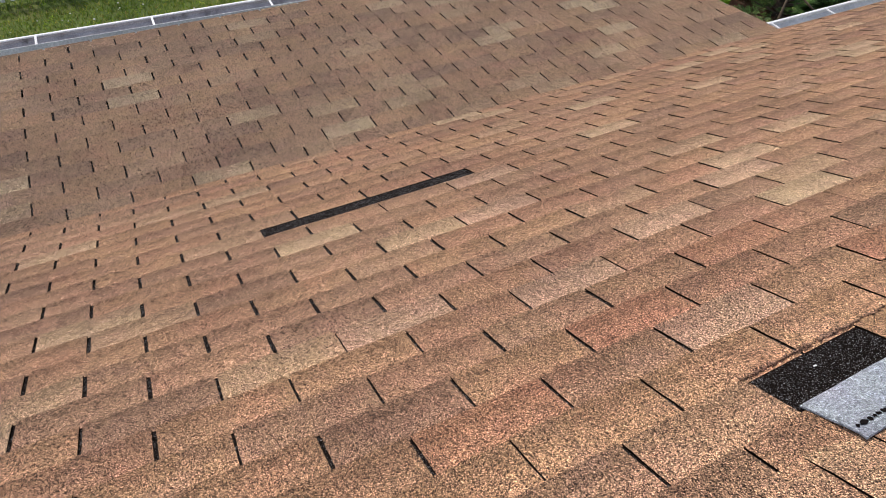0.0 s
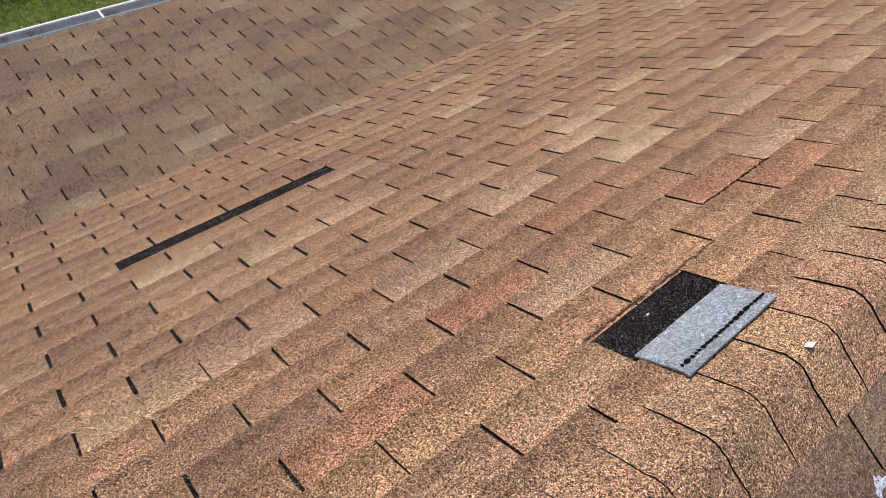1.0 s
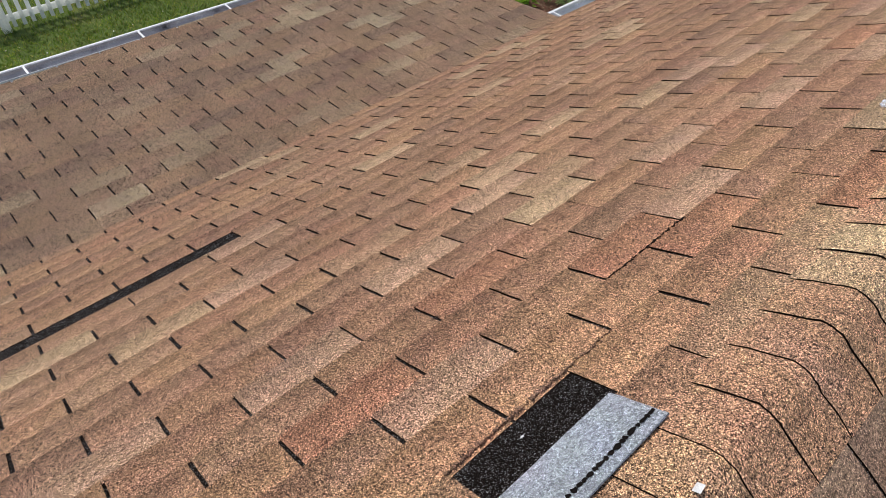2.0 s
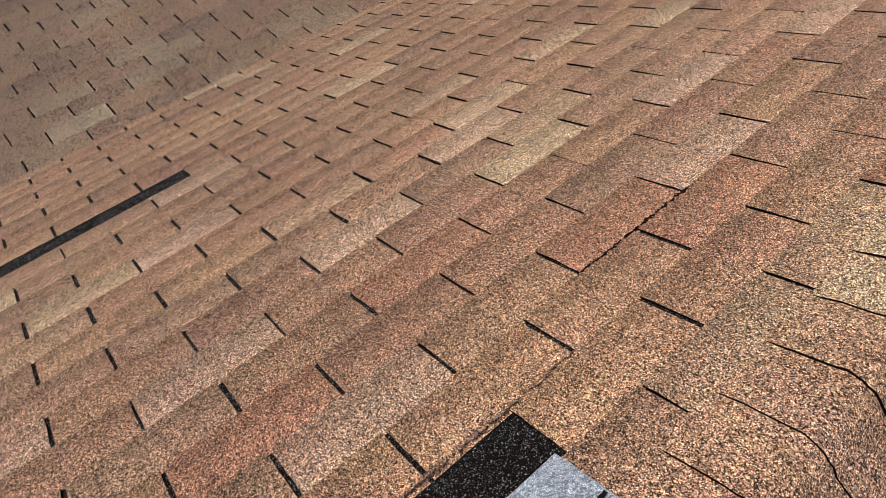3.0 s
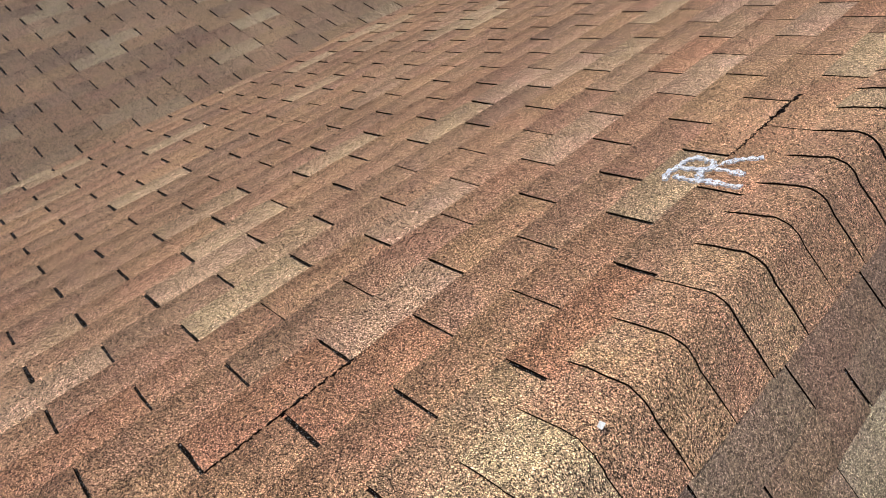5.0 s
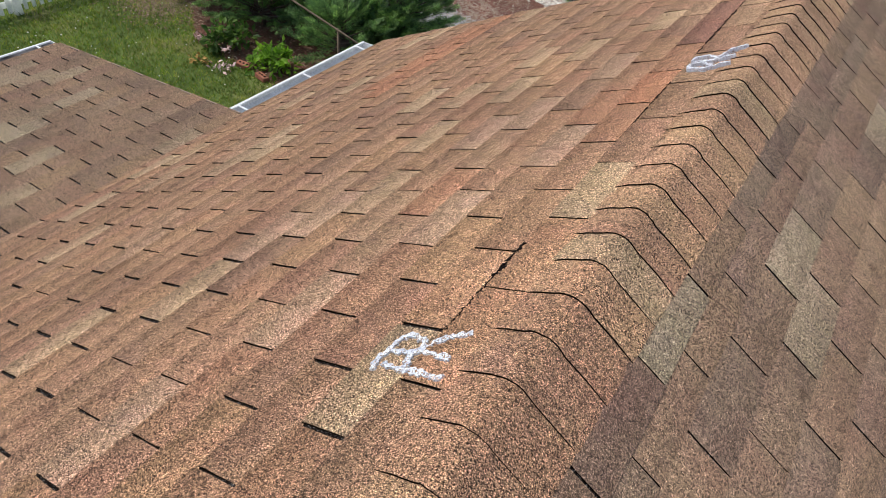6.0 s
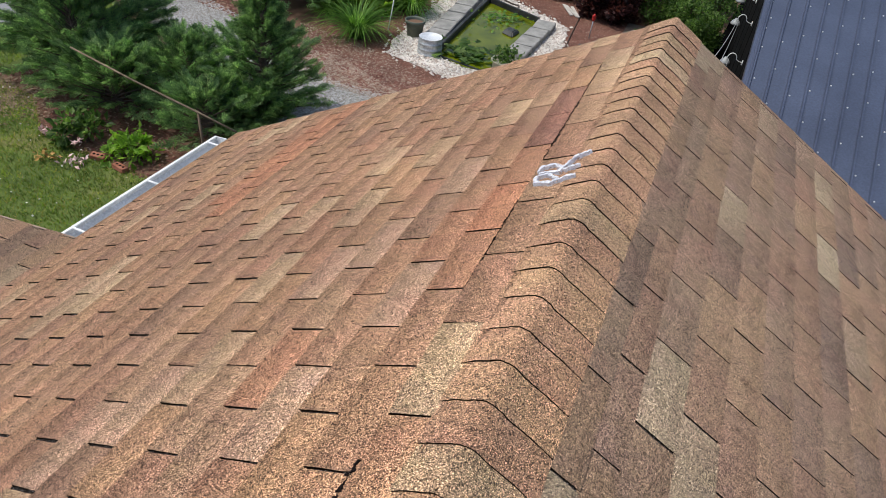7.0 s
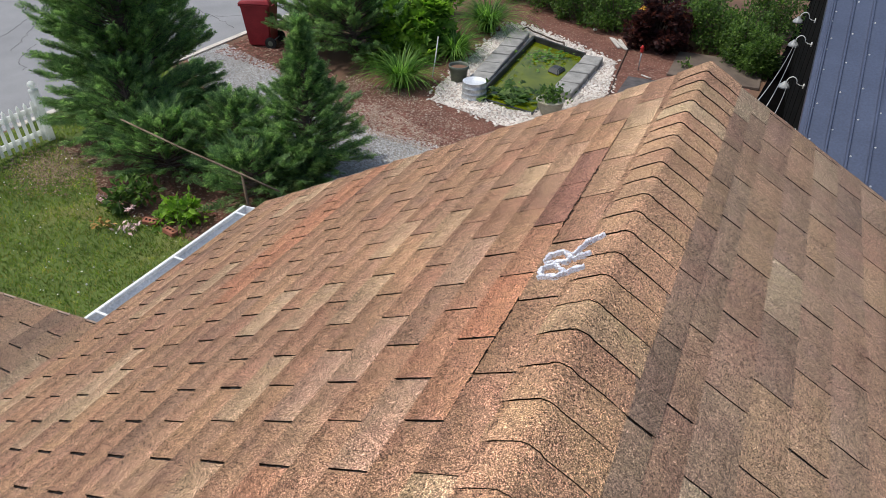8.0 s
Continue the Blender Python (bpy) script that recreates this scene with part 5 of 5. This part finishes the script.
for strokes, surface, slope, h in ((MARK_D, on_rear, rear_slope, 0.006), (MARK_A, on_main, main_slope, 0.0075), (MARK_B, on_main, main_slope, 0.0075), (MARK_C, on_rear, rear_slope, 0.0075)):
    for stroke in strokes:
        wide = 0.0125 if strokes is MARK_A else 0.0105
        lay(surface, stroke, wide, h + (0.008 if min(s for _, s in stroke) < 0.11 else 0.0), CHALK, "chalk_stroke", slope, "white chalk inspection mark", 0.7)
SEAMS = ((-1.99, -1.7, 0.466, TAR, 0.004), (-2.29, -2.14, 0.339, WORN, 0.0045), (-0.76, -0.46, 0.213, TAR, 0.0055), (0.92, 1.44, 0.212, TAR, 0.0055), (-2.6, -2.29, 0.341, WORN, 0.005), (1.46, 1.95, 0.212, TAR, 0.0035), (0.15, 0.62, 0.213, TAR, 0.0035))
for y0, y1, s, crumb, wide in SEAMS:
    y = y0
    while y < y1:
        l = rng.uniform(0.008, 0.04)
        pts = [(y + l * i / 4, s + rng.uniform(-0.003, 0.003)) for i in range(5)]
        lay(on_main, pts, wide * rng.uniform(0.6, 1.7), 0.0058, crumb, "seam_crumb", main_slope, "crumbling line along a lifted tab edge", 1.0)
        y += l + rng.uniform(-0.006, 0.01)
    for i in range(int((y1 - y0) / 0.014)):
        v, f = pebbles(np.array([[0.0, 0.0]]), rng.uniform(0.0012, 0.0028), 0.7, 0.006, 1.4)
        part("seam_crumb", quick("seam_crumb", v, f, crumb), main_slope).matrix_basis = basis(on_main, s + rng.normal(0, 0.006), rng.uniform(y0, y1))

# the torn tab folded back over the ridge, grey underside up
flap = Mesh()
ss = [0.225, 0.2, 0.17, 0.14, 0.118, 0.104]
hs = [0.009, 0.0125, 0.015, 0.0165, 0.0175, 0.0165]
rows = []
for s, h in zip(ss, hs):
    for y in (-2.587, -2.5, -2.42, -2.36, -2.297):
        b = basis(on_main, s, y + rng.uniform(-0.002, 0.002))
        rows.append(tuple(b @ Vector((0, 0, h + rng.uniform(-0.0007, 0.0007)))))
under = [(x + 0.002, y, z - 0.0035) for x, y, z in rows]
fs = [(r * 5 + c, r * 5 + c + 1, r * 5 + c + 6, r * 5 + c + 5) for r in range(5) for c in range(4)]
fs = [tuple(reversed(f)) for f in fs] + [tuple(i + 30 for i in f) for f in fs]
ring = [0, 1, 2, 3, 4, 9, 14, 19, 24, 29, 28, 27, 26, 25, 20, 15, 10, 5]
fs += [(a, b, b + 30, a + 30) for a, b in zip(ring, ring[1:] + ring[:1])]
folded = part("folded_tab", flap.add(rows + under, fs).data("folded_tab", FLAP), main_slope, "torn shingle tab folded back, grey underside up")
y = -2.578
while y < -2.31:
    l = rng.uniform(0.008, 0.024)
    bmk = Mesh()
    y2 = min(y + l, -2.302)
    q = []
    for yy, ww in ((y, 0.002), (y + (y2 - y) * 0.3, 0.005), (y + (y2 - y) * 0.7, 0.0045), (y2, 0.002)):
        for sgn in (-1, 1):
            b = basis(on_main, 0.128 + sgn * ww * rng.uniform(0.5, 1.3) + rng.uniform(-0.0015, 0.0015), yy)
            q.append(tuple(b @ Vector((0, 0, 0.0187))))
    bmk.add(q, [(0, 2, 3, 1), (2, 4, 5, 3), (4, 6, 7, 5)])
    part("sealant_dash", bmk.data("sealant_dash", TAR), folded, "black sealant dash")
    y = y2 + rng.uniform(-0.003, 0.003)
SPOT = plain("white_droppings", [(0.3, grey(0.65)), (0.7, grey(0.8))], 40, 0.8)
for y, s, r, h in ((-2.4, 0.012, 0.0105, 0.0), (-2.46, 0.29, 0.004, 0.003), (-1.56, 0.012, 0.007, 0.0)):
    b = basis(on_main, s, y)
    if s < 0.05:
        b.translation = Vector((0.004, y, HR + 0.012))
    v, f = pebbles(np.array([[0.0, 0.0]]), r, 0.5, h + 0.001, 1.5)
    part("white_spot", quick("white_spot", v, f, SPOT), main_slope, "dried white bird dropping").matrix_basis = b

# ---- shingle pieces ----
part_special = {(16, -21): "cut", (16, -19): "cut", (16, -17): "cut"}
for name, tabs in {
    "orange": [(2, 3), (15, 6), (15, 8), (15, 10), (15, 12), (15, 14), (16, 7), (16, 9), (16, 11), (16, 13)],
    "rust": [(4, -13), (5, -18), (4, -21), (3, -12), (6, -15), (5, -2), (2, 1), (3, 2), (2, 5), (1, -10)],
    "plum": [(2, 7), (2, 9)],
    "pale": [(7, -18), (4, -17), (12, -17), (8, -15), (6, -9), (4, -11), (9, -12), (8, -21), (7, -24), (3, 0), (5, 2), (6, 1), (4, 5), (4, -3), (8, -3), (5, -6), (15, -16), (9, -4)],
    "ochre": [(2, -5), (1, -4), (1, -6)],
}.items():
    for kj in tabs:
        part_special[kj] = name
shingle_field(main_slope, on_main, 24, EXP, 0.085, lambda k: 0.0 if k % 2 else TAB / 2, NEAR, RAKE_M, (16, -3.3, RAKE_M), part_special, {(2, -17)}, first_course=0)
REAR_ROWS = [(0.115, 0.145), (0.26, 0.087)] + [(0.347 + 0.1295 * i, 0.1295) for i in range(22)]
REAR_PHASE = {1: 0.02, 2: 0.137}
shingle_field(rear_slope, on_rear, 24, 0.13, 0.2, lambda k: REAR_PHASE.get(k, -0.013 if k % 2 else 0.125), NEAR, RAKE_R, (13, -2.2, RAKE_R), rows=REAR_ROWS, tone=REAR_SHADE, far=REAR_SHADE_FAR, gap=0.0072, thick=0.0018, tab=0.3028)
LOW_ROWS = [(-0.0205 + 0.129 * i, 0.129) for i in range(16)] + [(2.0435, 0.036)]
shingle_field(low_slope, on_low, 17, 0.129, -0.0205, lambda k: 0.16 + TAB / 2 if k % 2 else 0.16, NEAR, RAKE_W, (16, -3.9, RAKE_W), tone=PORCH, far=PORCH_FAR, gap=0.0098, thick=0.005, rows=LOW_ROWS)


def cap_line(y):
    """Section of the capped ridge at y: from the sunlit slope over a rounded crown, sharper towards the far gable, to the shaded slope."""
    cx, cz = crest(y)
    xl, xr = (0.0165 * y - 0.098) * CP, (0.192 + 0.0225 * y) * CP
    soft = min(1.0, max(0.5, 0.87 - 0.22 * y))
    k = SP / CP
    f, g = 0.034 * soft, 0.05 * soft
    a, b = Vector((cx - f, cz - f * k + 0.005)), Vector((cx + g, cz - g * k + 0.005))
    c = Vector((cx + 0.006, cz + 0.006 + 0.014 * soft))
    line = [(xl, HR + xl * k + 0.002), ((xl + a.x) / 2, (HR + xl * k + 0.002 + a.y) / 2 + 0.0015)]
    line += [tuple(a * (1 - t) ** 2 + c * 2 * t * (1 - t) + b * t * t) for t in [i / 9 for i in range(10)]]
    low = cz - (xr - cx) * k + 0.003
    return line + [((xr + b.x) / 2, (low + b.y) / 2 + 0.0015), (xr, low)]


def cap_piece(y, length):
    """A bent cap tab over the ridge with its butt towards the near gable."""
    m = Mesh()
    wave = [rng.uniform(-0.0015, 0.0015) for _ in cap_line(y)]

    def ring(v, h):
        line = cap_line(v)
        n, out = len(line), []
        for i, (x, z) in enumerate(line):
            d = Vector((line[min(i + 1, n - 1)][0] - line[max(i - 1, 0)][0], line[min(i + 1, n - 1)][1] - line[max(i - 1, 0)][1])).normalized()
            q = h * (0.6 if i in (0, n - 1) else 1.0)
            out.append((x - d.y * q, v - y + (wave[i] if v == y else 0.0), z + d.x * q))
        return out
    n = len(wave)
    top, end, butt, under = ring(y, 0.0058), ring(y + length, 0.0), ring(y, 0.0012), ring(y + length, -0.003)
    m.add(top + end, [(i, i + 1, n + i + 1, n + i) for i in range(n - 1)])
    m.add(top + butt, [(i + 1, i, n + i, n + i + 1) for i in range(n - 1)])
    m.add(butt + under, [(i + 1, i, n + i, n + i + 1) for i in range(n - 1)])
    return m.add([q[i] for i in (0, n - 1) for q in (top, end, under, butt)], [(0, 1, 2, 3), (7, 6, 5, 4)])


core, bays = Mesh(), 24
for i in range(bays + 1):
    y = NEAR + (RAKE_M - 0.03 - NEAR) * i / bays
    cx, cz = crest(y)
    core.v += [(cx - 0.07, y, cz - 0.05), (cx, y, cz - 0.012), (cx + 0.1, y, cz - 0.07), (cx, y, cz - 0.09)]
core.f += [(4 * i + k, 4 * i + (k + 1) % 4, 4 * i + 4 + (k + 1) % 4, 4 * i + 4 + k) for i in range(bays) for k in range(4)] + [(0, 1, 2, 3), (4 * bays + 3, 4 * bays + 2, 4 * bays + 1, 4 * bays)]
ridge = part("ridge_cap", core.data("ridge_cap", MAT), house, "rounded ridge of overlapping cap shingles")
CAP_AT = [(-50, -6.07), (-21, -2.567), (-14, -1.72), (-4, -0.49), (0, -0.03), (5, 0.56), (16, 1.827), (20, 2.315)]
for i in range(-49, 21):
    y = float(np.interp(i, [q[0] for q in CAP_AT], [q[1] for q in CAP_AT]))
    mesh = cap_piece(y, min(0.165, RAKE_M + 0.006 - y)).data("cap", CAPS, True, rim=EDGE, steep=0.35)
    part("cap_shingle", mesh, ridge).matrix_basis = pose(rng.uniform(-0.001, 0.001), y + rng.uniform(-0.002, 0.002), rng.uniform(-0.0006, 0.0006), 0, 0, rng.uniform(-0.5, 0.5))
